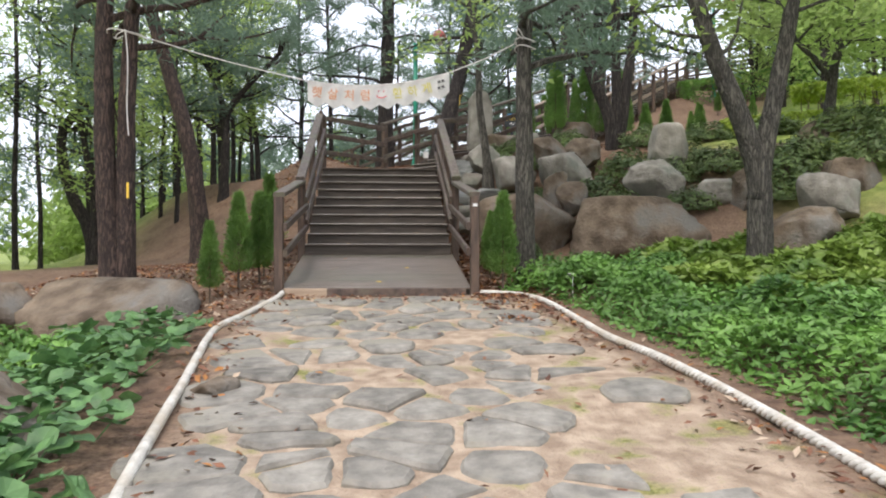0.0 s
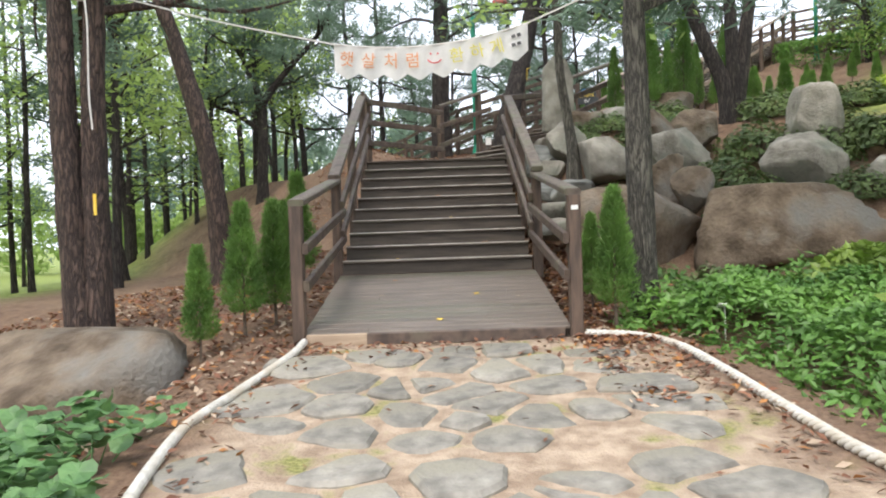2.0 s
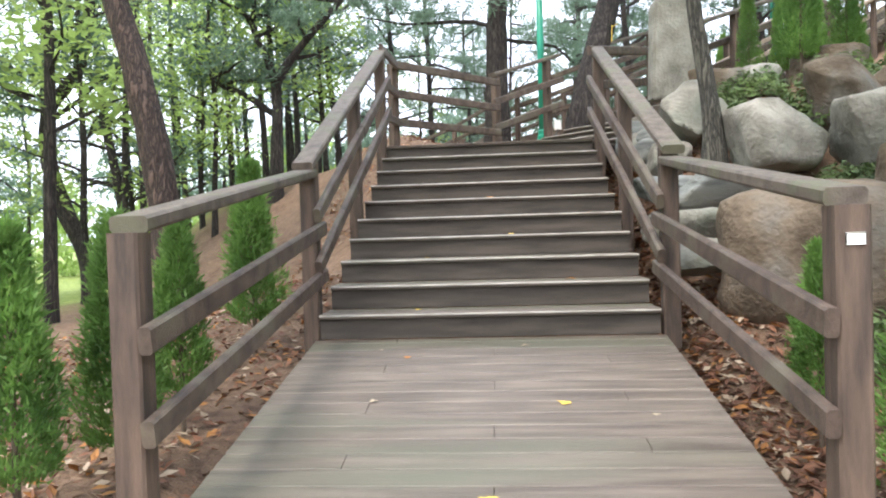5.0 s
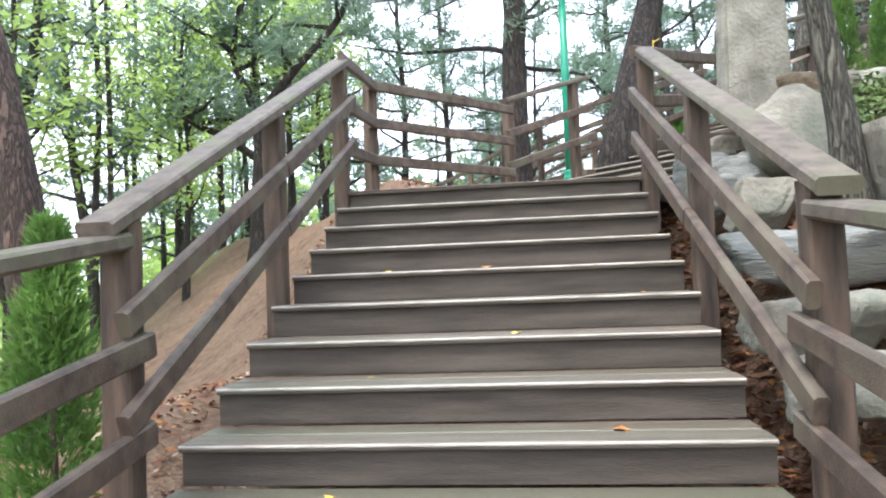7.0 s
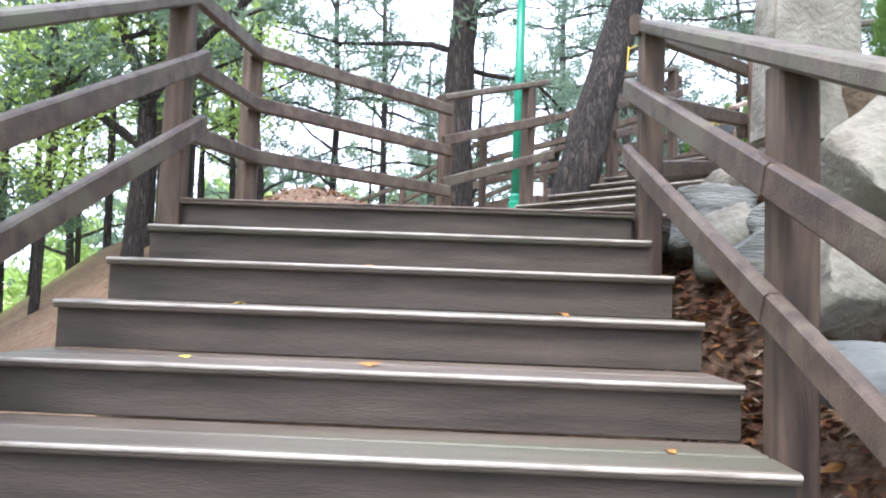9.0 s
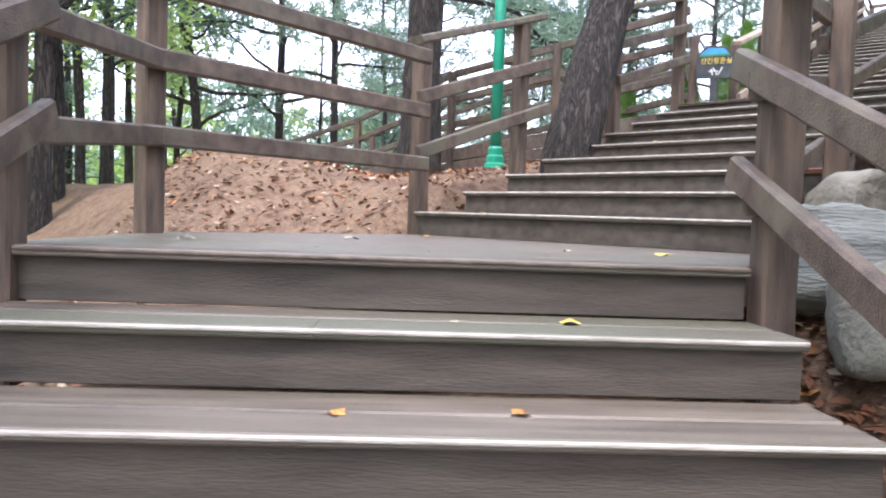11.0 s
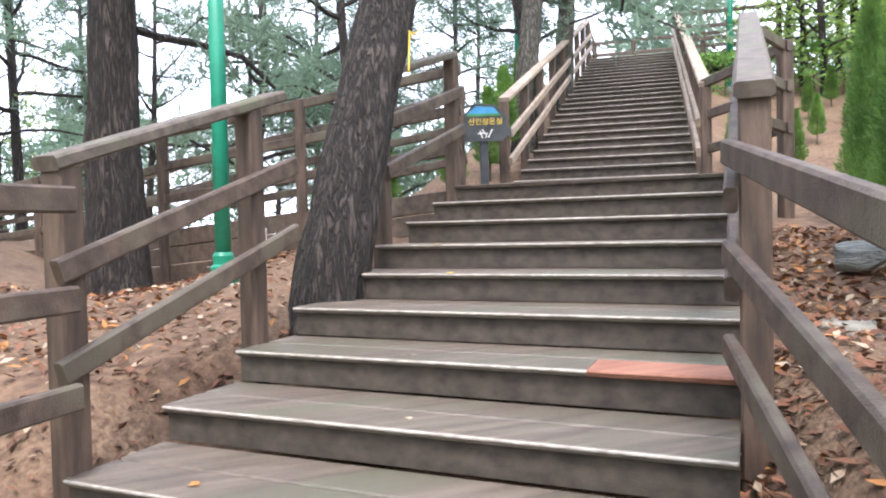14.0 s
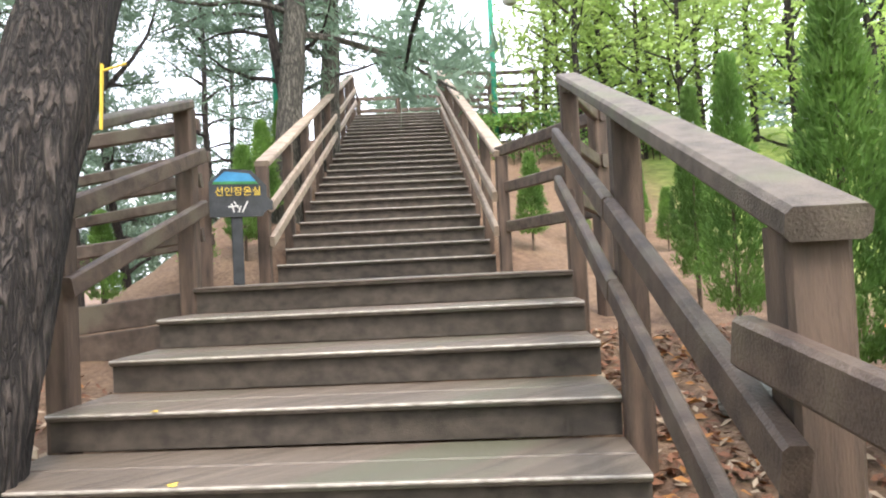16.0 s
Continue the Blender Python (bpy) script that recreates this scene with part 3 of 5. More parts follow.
def leaf_crown(bm_wood, bm_leaf, trunk, first, r, reach=2.0, limbs=14, leaves=170, size=0.075):
    top = len(trunk) - 1
    for k in range(limbs):
        f = first + (1 - first) * (k + r.random()) / limbs
        i = min(int(f * top), top - 1)
        p = trunk[i].lerp(trunk[i + 1], f * top - i)
        ang = k * 2.4 + r.uniform(-0.5, 0.5)
        length = reach * r.uniform(0.6, 1.1)
        limb = bmesh.new()
        pts = branch(limb, p, (math.cos(ang), math.sin(ang), r.uniform(0.2, 0.9)), length, 0.03, r, 0.0, 0.3)
        bm_wood.append(limb)
        for _ in range(leaves):
            j = r.uniform(0.3, 1.0) * (len(pts) - 1)
            i0 = min(int(j), len(pts) - 2)
            c = pts[i0].lerp(pts[i0 + 1], j - i0) + Vector((r.gauss(0, 0.30), r.gauss(0, 0.30), r.gauss(0, 0.24)))
            leaf_quad(bm_leaf, c, Vector((r.gauss(0, 0.7), r.gauss(0, 0.7), 1)), size * r.uniform(0.7, 1.3), r)


def tree(name, label, base, line, r0, r1, bark, leaf=None, crown=None, seed=0, stems=(), sides=14, rough=0.12, flare=1.25, **kw):
    """A tree with its foot at base: a trunk along line (offsets from base), further stems, limbs and a crown."""
    r = random.Random(seed)
    ob = thing(name, label, "tree", at=base)
    wood, leafm = [], bmesh.new()
    lines = [(line, r0, r1)] + list(stems)
    for n_, (ln, a, b) in enumerate(lines):
        pts = spline([(0, 0, -0.35)] + list(ln) if n_ == 0 else ln, 7)
        m = len(pts) - 1
        rad = [a + (b - a) * i / m for i in range(m + 1)]
        if n_ == 0:
            rad = [q * (1 + (flare - 1) * math.exp(-max(p.z, 0) / 0.22)) for q, p in zip(rad, pts)]
        bm = bmesh.new()
        tube(bm, pts, rad, sides, rough, seed + n_)
        part("trunk" if n_ == 0 else "stem", bm, bark, ob, smooth=True)
        if crown == "pine":
            pine_crown(wood, leafm, pts, kw.get("first", 0.45), r, kw.get("reach", 2.4), kw.get("limbs", 16), kw.get("tufts", 12), kw.get("needle", 0.29), kw.get("needles", 11))
        elif crown == "leaf":
            leaf_crown(wood, leafm, pts, kw.get("first", 0.5), r, kw.get("reach", 1.8), kw.get("limbs", 12), kw.get("leaves", 150), kw.get("size", 0.075))
    if crown:
        for limb in wood:
            part("limb", limb, bark, ob)
        part("crown", leafm, leaf, ob)
    else:
        leafm.free()
    return ob


def on_ground(x, y, dz=0.0):
    return (x, y, ground_height(x, y) + dz)


# the trees that stand close to the path
tree("pine_tree", "tall twin-stemmed red pine behind a boulder", on_ground(-3.45, -1.85), [(-0.08, 0, 1.2), (-0.12, 0, 2.6), (-0.1, 0.05, 4.2), (0.1, 0.1, 7.5), (0.2, 0.1, 10)], 0.15, 0.07, RED_BARK, NEEDLE, "pine", 11,
     stems=[([(0.13, 0.05, -0.3), (0.14, 0.05, 1.4), (0.18, 0.05, 3.0), (0.3, 0.1, 5.0), (0.5, 0.2, 8.5)], 0.145, 0.06)], rough=0.16, first=0.52, limbs=12, reach=2.6)
tree("pine_tree", "red pine leaning over the earth bank", on_ground(-3.45, 2.6), [(-0.02, 0, 0.8), (-0.2, 0.0, 2.2), (-0.62, 0.1, 3.7), (-1.05, 0.15, 5.2), (-1.5, 0.5, 7.5), (-1.4, 0.8, 9.5)], 0.20, 0.07, RED_BARK, NEEDLE, "pine", 12, rough=0.16, first=0.58, limbs=12, reach=2.4)
tree("tree", "slender straight grey-barked tree beside the steps", on_ground(2.06, -1.76), [(-0.02, 0, 1.2), (-0.04, 0, 2.4), (-0.02, 0, 3.6), (0.2, 0.1, 5.5), (0.3, 0.3, 8.0)], 0.14, 0.07, GREY_BARK, NEEDLE, "pine", 13, rough=0.14, first=0.5, limbs=13, reach=2.2)
tree("tree", "forked grey-barked tree in the shrub bed", on_ground(4.95, -2.65), [(0.0, 0, 0.7), (-0.03, 0, 1.5), (-0.32, 0, 2.3), (-0.75, 0.05, 3.4), (-1.2, 0.2, 5.2)], 0.18, 0.09, GREY_BARK, LEAF, "leaf", 14,
     stems=[([(-0.02, 0, 1.1), (0.06, 0, 1.8), (0.25, 0, 2.7), (0.42, 0, 3.6), (0.7, 0.2, 5.5)], 0.14, 0.08)], rough=0.15, first=0.72, limbs=9, leaves=110)
tree("tree", "small crooked tree among the rocks beside the steps", (2.02, 1.6, 1.32), [(-0.02, 0, 0.3), (-0.08, 0, 0.8), (-0.17, 0, 1.5), (-0.2, 0, 2.4), (-0.36, 0.1, 3.4), (-0.4, 0.3, 5.0)], 0.082, 0.04, GREY_BARK, LEAF, "leaf", 15, flare=1.45, rough=0.12, first=0.6, limbs=8, leaves=110)
tree("tree", "dark three-stemmed tree above the rock garden", on_ground(4.83, 2.88), [(-0.1, 0, 0.6), (-0.42, 0, 1.4), (-0.7, 0, 2.3), (-0.8, 0.2, 4.5), (-0.8, 0.4, 7)], 0.14, 0.07, BARK, NEEDLE, "pine", 16,
     stems=[([(0.08, 0, -0.3), (0.05, 0, 1.2), (0.05, 0.1, 3.2), (0.1, 0.2, 6.5)], 0.13, 0.06), ([(0.1, 0.02, 0.2), (0.25, 0, 1.3), (0.42, 0.05, 2.6), (0.6, 0.2, 6.5)], 0.14, 0.06)], first=0.6, limbs=6, reach=2.2)
p7 = at2(-0.08, 2.02)
tree("pine_tree", "massive pine with deep furrowed bark growing through the railing gap", (*p7, 1.95), [(0.06, 0.03, 0.5), (0.24, 0.12, 1.3), (0.52, 0.27, 2.3), (0.80, 0.42, 3.4), (1.2, 0.6, 5.5), (1.4, 0.7, 9)], 0.275, 0.13, BARK, NEEDLE, "pine", 17, sides=40, rough=0.16, flare=1.2, first=0.68, limbs=12, reach=3.0)
tree("pine_tree", "dark ivy-grown pine behind the landing railing", on_ground(0.12, 11.0, -0.1), [(0.0, 0, 1.0), (0.02, 0, 2.4), (0.08, 0, 4.0), (0.1, 0, 6.0), (0.1, 0, 10)], 0.30, 0.14, BARK, NEEDLE, "pine", 18, sides=24, rough=0.18, first=0.45, limbs=16, reach=3.0)
tree("pine_tree", "low twisted pine with spreading crooked limbs", on_ground(-4.7, 10.2), [(0.05, 0, 0.9), (0.1, 0, 1.9), (0.15, 0, 2.6), (0.8, 0.1, 3.5), (1.6, 0.2, 4.4), (2.0, 0.4, 5.4)], 0.16, 0.04, BARK, NEEDLE, "pine", 19,
     stems=[([(0.14, 0, 2.3), (-0.1, 0, 3.1), (-0.4, 0.1, 3.8), (-0.3, 0.3, 5.2)], 0.10, 0.03), ([(0.12, 0, 1.8), (-0.6, 0, 2.3), (-1.3, 0.1, 2.7), (-1.5, 0.2, 3.7)], 0.08, 0.03)], first=0.55, limbs=8, reach=1.6)
tree("pine_tree", "dark bent pine on the edge of the bank", on_ground(-7.5, 7.9), [(-0.1, 0, 0.8), (-0.5, 0, 1.7), (-0.8, 0, 2.7), (-0.75, 0, 3.6), (-0.1, 0.1, 4.6), (0.1, 0.2, 6.5)], 0.19, 0.08, BARK, NEEDLE, "pine", 20, first=0.6, limbs=10, reach=2.2)
tree("tree", "young broad-leaved tree on the lawn", on_ground(8.2, 1.0), [(0.1, 0, 0.6), (0.2, 0, 1.3), (0.5, 0, 2.2), (0.7, 0.1, 4)], 0.11, 0.04, GREY_BARK, LEAF, "leaf", 22,
     stems=[([(0.12, 0, 0.9), (-0.2, 0, 1.3), (-0.6, 0, 1.7), (-0.9, 0, 2.6)], 0.06, 0.03)], first=0.5, limbs=9, leaves=150)
tree("tree", "dark forked tree at the edge of the lawn", on_ground(8.8, -1.2), [(0, 0, 0.6), (-0.2, 0, 1.3), (-0.6, 0, 2.4), (-0.9, 0.1, 4.5)], 0.16, 0.05, BARK, LEAF, "leaf", 23,
     stems=[([(0.0, 0, 0.5), (0.3, 0, 1.2), (0.7, 0, 2.2), (1.0, 0.1, 4.2)], 0.12, 0.05)], first=0.45, limbs=10, leaves=170)

# background pines: three grown once, then repeated
def template(seed, h, lean, **kw):
    line = [(lean * 0.2, 0, h * 0.2), (lean * 0.6, 0.1, h * 0.45), (lean * 0.8, 0.0, h * 0.7), (lean, 0.1, h)]
    return tree("pine_tree", "slim pine with a ragged blue-green crown", (0, 0, -200), line, 0.125, 0.045, BARK, NEEDLE, "pine", seed, sides=9, **kw)


def young(seed, h, first=0.3, limbs=14, leaves=130):
    line = [(0.05, 0, h * 0.2), (0.1, 0.1, h * 0.45), (0.0, 0.0, h * 0.7), (0.1, 0.1, h)]
    return tree("tree", "slender young woodland tree with light green leaves", (0, 0, -200), line, 0.085, 0.03, BARK, LEAF, "leaf", seed, sides=7, first=first, limbs=limbs, leaves=leaves, reach=1.8, size=0.08)


pines = [template(31, 9.5, 0.5, first=0.25, limbs=20, reach=2.9), template(32, 8.5, -0.7, first=0.22, limbs=20, reach=2.7), template(33, 11, 0.3, first=0.3, limbs=24, reach=3.0)]
youngs = [young(41, 7.0), young(42, 8.0)]
poles = [young(45, 11.0, 0.45, 10, 70), young(46, 10.0, 0.5, 9, 70), young(47, 12.0, 0.55, 10, 60)]
bushy = [young(43, 5.6, 0.16, 16, 120), young(44, 6.2, 0.14, 17, 120)]
PINES = [(0.4, 24), (3.4, 27), (-2.4, 23), (5.2, 32), (-5.0, 18), (-0.8, 33), (8.5, 30), (-9, 12), (-6.8, 16), (-3.5, 20), (6.0, 19.5), (9.2, 22.5), (-11, 20), (7.5, 15.5), (12, 27), (-8, 26),
         (-1, 27), (6, 28), (16, 30), (-15, 14), (-13, 28), (4.0, 15.5), (2.5, 18.5), (9.0, 18.5)]
for i, (x, y) in enumerate(PINES):
    t = pines[i % 3]
    m = Matrix.Translation(on_ground(x, y, -0.05)) @ Matrix.Rotation(i * 1.9, 4, "Z") @ Matrix.Scale(0.85 + 0.3 * ((i * 7) % 5) / 5, 4)
    o = copy_thing(t, m)
    o.scale = m.to_scale()
big = [(0.1, 0.05, 1.2), (0.3, 0.15, 2.6), (0.5, 0.3, 4.2), (1.0, 0.5, 6.5), (1.1, 0.6, 9.0)]
for i, (x, y, k) in enumerate(((6.1, 13.3, 1.0), (8.5, 15.9, 0.7))):
    tree("pine_tree", "stout grey-brown pine leaning beside the upper steps", on_ground(x, y, -0.1), [(a * k, b * k, c) for a, b, c in big], 0.21, 0.09, GREY_BARK, NEEDLE, "pine", 90 + i, sides=18, rough=0.14, first=0.42, limbs=18, reach=3.0)
BUSHY = [(13.5, 11.5), (14.0, 9.6), (12.8, 8.2), (16.5, 14), (16.0, 12.4), (15.2, 7.4), (17.5, 11), (16.8, 9.0), (15.5, 16.5), (18.2, 16.0), (13.0, 6.2), (18.5, 13.4), (14.5, 15.2), (15.8, 14.8), (17.2, 16.4), (14.8, 13.2), (13.8, 14.0), (19, 15), (18, 12.2)]
for i, (x, y) in enumerate(BUSHY):
    m = Matrix.Translation(on_ground(x, y, -0.05)) @ Matrix.Rotation(i * 2.1, 4, "Z") @ Matrix.Scale(0.9 + 0.3 * ((i * 3) % 5) / 5, 4)
    o = copy_thing(bushy[i % 2], m)
    o.scale = m.to_scale()
YOUNG = [(-6.0, 10.0), (-4.9, 11.2), (-7.2, 7.2), (-5.8, 4.0), (-4.6, 14.5), (-6.9, 11.5), (-5.0, 13), (-9.2, 17), (-6.2, 20), (-14, 11), (-3.0, 24), (-10, 22), (10.8, 5.0), (-8, 0.5), (-9.5, 2.8), (-11, 0), (-12.5, 3.5), (-10.2, 6.5), (-14, 7), (-13, -2), (-16, 2), (-18, 6), (-17, 11), (-20, 0), (-12, 10), (-22, 9), (-15.5, -4), (-20, 15), (-10.5, 15), (-26, 4),
         (15, 2), (11.2, -4), (13, -1), (18, 7), (20, 12), (17, -3), (22, 3), (19, 17), (8.5, -7.5), (10, -10)]
for i, (x, y) in enumerate(YOUNG):
    m = Matrix.Translation(on_ground(x, y, -0.05)) @ Matrix.Rotation(i * 2.3, 4, "Z") @ Matrix.Scale(0.85 + 0.35 * ((i * 3) % 5) / 5, 4)
    o = copy_thing(youngs[i % 2], m)
    o.scale = m.to_scale()
r = random.Random(303)
for i in range(32):
    x, y = r.uniform(-19, -6.4), r.uniform(-5, 19)
    if x > -9 and y < 1.5:
        x -= 4
    m = Matrix.Translation(on_ground(x, y, -0.05)) @ Matrix.Rotation(i * 2.7, 4, "Z") @ Matrix.Scale(r.uniform(0.85, 1.15), 4)
    o = copy_thing(poles[i % 3], m)
    o.scale = m.to_scale()
    tagged(o, "tall slender straight-stemmed woodland tree", "tree")
for o in pines + youngs + bushy + poles:
    for c in list(o.children):
        bpy.data.objects.remove(c)
    bpy.data.objects.remove(o)

# far woods all round
bm = bmesh.new()
r = random.Random(77)
for k in range(150):
    ang, dist = r.uniform(0, math.tau), r.uniform(34, 60)
    x, y = dist * math.cos(ang), dist * math.sin(ang) + 5
    z = ground_height(x, y)
    h = r.uniform(6, 11)
    for _ in range(90):
        f = r.uniform(0.12, 1)
        w = 2.6 * math.sqrt(max(0.05, 1 - (f - 0.55) ** 2 * 4))
        c = Vector((x + r.gauss(0, w * 0.5), y + r.gauss(0, w * 0.5), z + h * f))
        tuft(bm, c, Vector((0, 0, 0.3)), 7, 0.75, 0.11, 0.9, r)
tagged(part("far_woods", bm, NEEDLE), "distant belt of trees round the park", "woods", kind="stuff")
bm = bmesh.new()
for k in range(80):
    ang, dist = r.uniform(1.7, 3.6), r.uniform(32, 52)
    x, y = dist * math.cos(ang), dist * math.sin(ang)
    z, h = ground_height(x, y), r.uniform(2.5, 6)
    for _ in range(80):
        f = r.uniform(0.03, 1)
        w = 2.3 * math.sqrt(max(0.05, 1 - (f - 0.45) ** 2 * 3))
        tuft(bm, Vector((x + r.gauss(0, w * 0.5), y + r.gauss(0, w * 0.5), z + h * f)), Vector((0, 0, 0.3)), 7, 0.6, 0.12, 0.9, r)
tagged(part("far_woods", bm, LEAF), "light green broad-leaved woods beyond the pines", "woods", kind="stuff")

# ---- rocks ----
def rock(label, x, y, z, size, turn, mat, seed, name="boulder", parent=None):
    """A weathered block: a rounded mass cut by a few flat cleavage faces."""
    r = random.Random(seed)
    bm = bmesh.new()
    bmesh.ops.create_icosphere(bm, subdivisions=4, radius=1.0)
    cuts = [(Vector((r.gauss(0, 1), r.gauss(0, 1), r.gauss(0, 0.7))).normalized(), r.uniform(0.66, 0.94)) for _ in range(11)]
    for v in bm.verts:
        q = v.co
        p = q / (abs(q.x) ** 5 + abs(q.y) ** 5 + abs(q.z) ** 5) ** 0.2
        for n, d in cuts:
            k = p.dot(n) - d
            if k > 0:
                p -= n * k * 0.97
        p += v.co * (0.04 * noise.noise(v.co * 1.7 + Vector((seed, 0, 0))) - 0.06 * max(0.0, 0.25 - abs(noise.noise(v.co * 1.9 + Vector((0, seed, 5))))) + 0.05 * noise.noise(v.co * 4.5 + Vector((0, seed, 0))) + 0.028 * noise.noise(v.co * 11))
        v.co = Vector((p.x * size[0], p.y * size[1], p.z * size[2])) * 1.0
    ob = part(name, bm, mat, smooth=True)
    ob.matrix_world = Matrix.Translation((x, y, z)) @ Matrix.Rotation(radians(turn), 4, "Z")
    return tagged(ob, label, "rock", "garden rocks")


TAN, PALE_L, GREY_L = "tan weathered boulder of the rock garden", "pale grey granite block of the rock garden", "grey layered stone beside the steps"
for i, (x, y, z, sx, sy, sz, turn, mat) in enumerate([
        (4.03, -0.5, 0.40, 1.15, 0.46, 0.52, -16, ROCK), (4.63, 0.3, 1.25, 0.52, 0.45, 0.38, 10, PALE_ROCK), (5.2, 0.95, 1.80, 0.38, 0.36, 0.52, 30, PALE_ROCK),
        (2.97, 0.4, 1.02, 0.25, 0.25, 0.40, 0, ROCK), (3.2, 0.1, 0.92, 0.22, 0.25, 0.30, 40, ROCK), (3.34, 1.35, 1.5, 0.52, 0.45, 0.38, 0, PALE_ROCK), (3.25, 1.9, 1.86, 0.40, 0.40, 0.36, 0, ROCK),
        (3.85, 2.0, 1.92, 0.42, 0.4, 0.30, 70, ROCK), (5.7, -0.1, 1.02, 0.55, 0.42, 0.22, -20, PALE_ROCK), (5.95, 1.2, 1.66, 0.42, 0.38, 0.24, 0, ROCK), (5.8, -2.2, 0.32, 0.62, 0.4, 0.36, -15, ROCK),
        (7.6, 0.35, 1.8, 0.45, 0.38, 0.55, 0, ROCK), (2.05, 2.55, 1.85, 0.34, 0.32, 0.34, 0, PALE_ROCK), (2.5, 1.55, 1.45, 0.45, 0.42, 0.36, 20, PALE_ROCK), (5.9, -0.6, 1.0, 0.36, 0.35, 0.38, 0, ROCK),
        (7.2, -1.2, 1.05, 0.5, 0.42, 0.42, 0, ROCK), (6.5, -1.8, 0.8, 0.42, 0.4, 0.42, 30, PALE_ROCK), (2.55, 0.25, 0.48, 0.85, 0.55, 0.52, -30, ROCK), (8.3, -2.4, 0.95, 0.6, 0.45, 0.4, 10, ROCK),
        (2.6, 3.5, 2.1, 0.5, 0.42, 0.38, 0, ROCK), (3.1, 4.1, 2.3, 0.4, 0.38, 0.34, 0, PALE_ROCK), (4.4, 4.9, 2.6, 0.55, 0.5, 0.42, 0, ROCK), (2.35, 3.9, 2.15, 0.34, 0.3, 0.3, 60, PALE_ROCK), (6.6, 0.3, 1.6, 0.5, 0.4, 0.3, 0, ROCK)]):
    rock(TAN if mat is ROCK else PALE_L, x, y, z, (sx, sy, sz), turn, mat, 100 + i)
SLATE_ROCK = material("layered_grey_stone", (0.14, 0.148, 0.14), (0.37, 0.38, 0.36), 0.85, 2.5, 0.9, 20, (0.6, 1, 5), patch=(0.25, 0.25, 0.22), vary=0.1, distance=0.03)
for i, (x, y, z, sx, sy, sz, turn) in enumerate([(1.78, 2.35, 1.36, 0.24, 0.22, 0.2, 0), (1.72, 1.78, 1.02, 0.42, 0.30, 0.17, 25), (1.62, 1.15, 0.72, 0.36, 0.28, 0.15, 10), (1.86, 2.85, 1.6, 0.26, 0.24, 0.22, 40), (1.6, 0.6, 0.48, 0.30, 0.28, 0.16, -20),
                                                 (1.62, 2.75, 1.48, 0.17, 0.16, 0.17, 0), (1.66, 3.3, 1.62, 0.22, 0.20, 0.22, 0), (1.72, 3.75, 1.72, 0.26, 0.22, 0.26, 30), (2.05, 4.05, 1.9, 0.3, 0.24, 0.24, 30), (2.0, 1.5, 1.05, 0.4, 0.3, 0.2, 60),
                                                 (2.75, 4.75, 1.95, 0.26, 0.24, 0.2, 60), (*at2(3.2, 3.2), 2.65, 0.16, 0.14, 0.1, 10)]):
    rock(GREY_L, x, y, z, (sx, sy, sz), turn, SLATE_ROCK if i % 2 else PALE_ROCK, 200 + i, "stone")
rock("large brown flat-topped boulder under the twin pine", -3.05, -2.95, -0.76, (0.95, 0.70, 0.52), 15, ROCK, 301)
rock("brown boulder beside the broad-leaved plants", -2.25, -7.55, -1.0, (0.72, 0.55, 0.44), 10, ROCK, 302)
rock("brown boulder at the foot of the bank", -4.4, -2.9, -0.6, (0.5, 0.42, 0.3), 40, ROCK, 303)
rock("pale whitish boulder beside the steps", *at2(2.95, 1.75), 2.15, (0.30, 0.26, 0.26), 30, PALE_ROCK, 306)
rock("small pale stone on the sand", -1.05, -6.6, -0.84, (0.15, 0.12, 0.08), 40, ROCK, 304, "stone")

# standing stone
bm = bmesh.new()
prof = [(-0.27, 0), (0.27, 0), (0.25, 0.9), (0.16, 1.22), (-0.05, 1.30), (-0.22, 1.08)]
for side, yy in ((0, -0.11), (1, 0.11)):
    for x, z in prof:
        bm.verts.new((x + 0.012 * math.sin(z * 9 + side), yy * (1 - 0.12 * z), z))
bm.verts.ensure_lookup_table()
n = len(prof)
bm.faces.new(bm.verts[:n])
bm.faces.new(list(bm.verts[n:])[::-1])
for i in range(n):
    j = (i + 1) % n
    bm.faces.new((bm.verts[j], bm.verts[i], bm.verts[n + i], bm.verts[n + j]))
bmesh.ops.bevel(bm, geom=bm.edges[:], offset=0.02, segments=2, affect="EDGES")
ob = part("standing_stone", bm, PALE_ROCK)
ob.matrix_world = Matrix.Translation((2.1, 3.4, 2.15)) @ Matrix.Rotation(radians(8), 4, "Z")
tagged(ob, "tall pale granite standing stone among the rocks", "standing stone")


# ---- shrubs ----
AZALEA = material("azalea_leaves", (0.06, 0.10, 0.035), (0.17, 0.24, 0.075), 0.55, 1.5, 0, 5, vary=0.4, leaf=0.25)
BRIGHT = material("bright_shrub_leaves", (0.065, 0.165, 0.032), (0.21, 0.40, 0.08), 0.45, 1.2, 0, 5, vary=0.35, leaf=0.3)
THUJA = material("thuja_sprays", (0.09, 0.185, 0.042), (0.235, 0.40, 0.095), 0.6, 3, 0, 8, vary=0.35, leaf=0.5)
LIME = material("lime_leaves", (0.20, 0.30, 0.03), (0.42, 0.52, 0.08), 0.5, 2, 0, 6, vary=0.3, leaf=0.35)
TWIG = material("twigs", (0.07, 0.05, 0.035), (0.16, 0.12, 0.085), 0.9, 10, 0.3, 40)


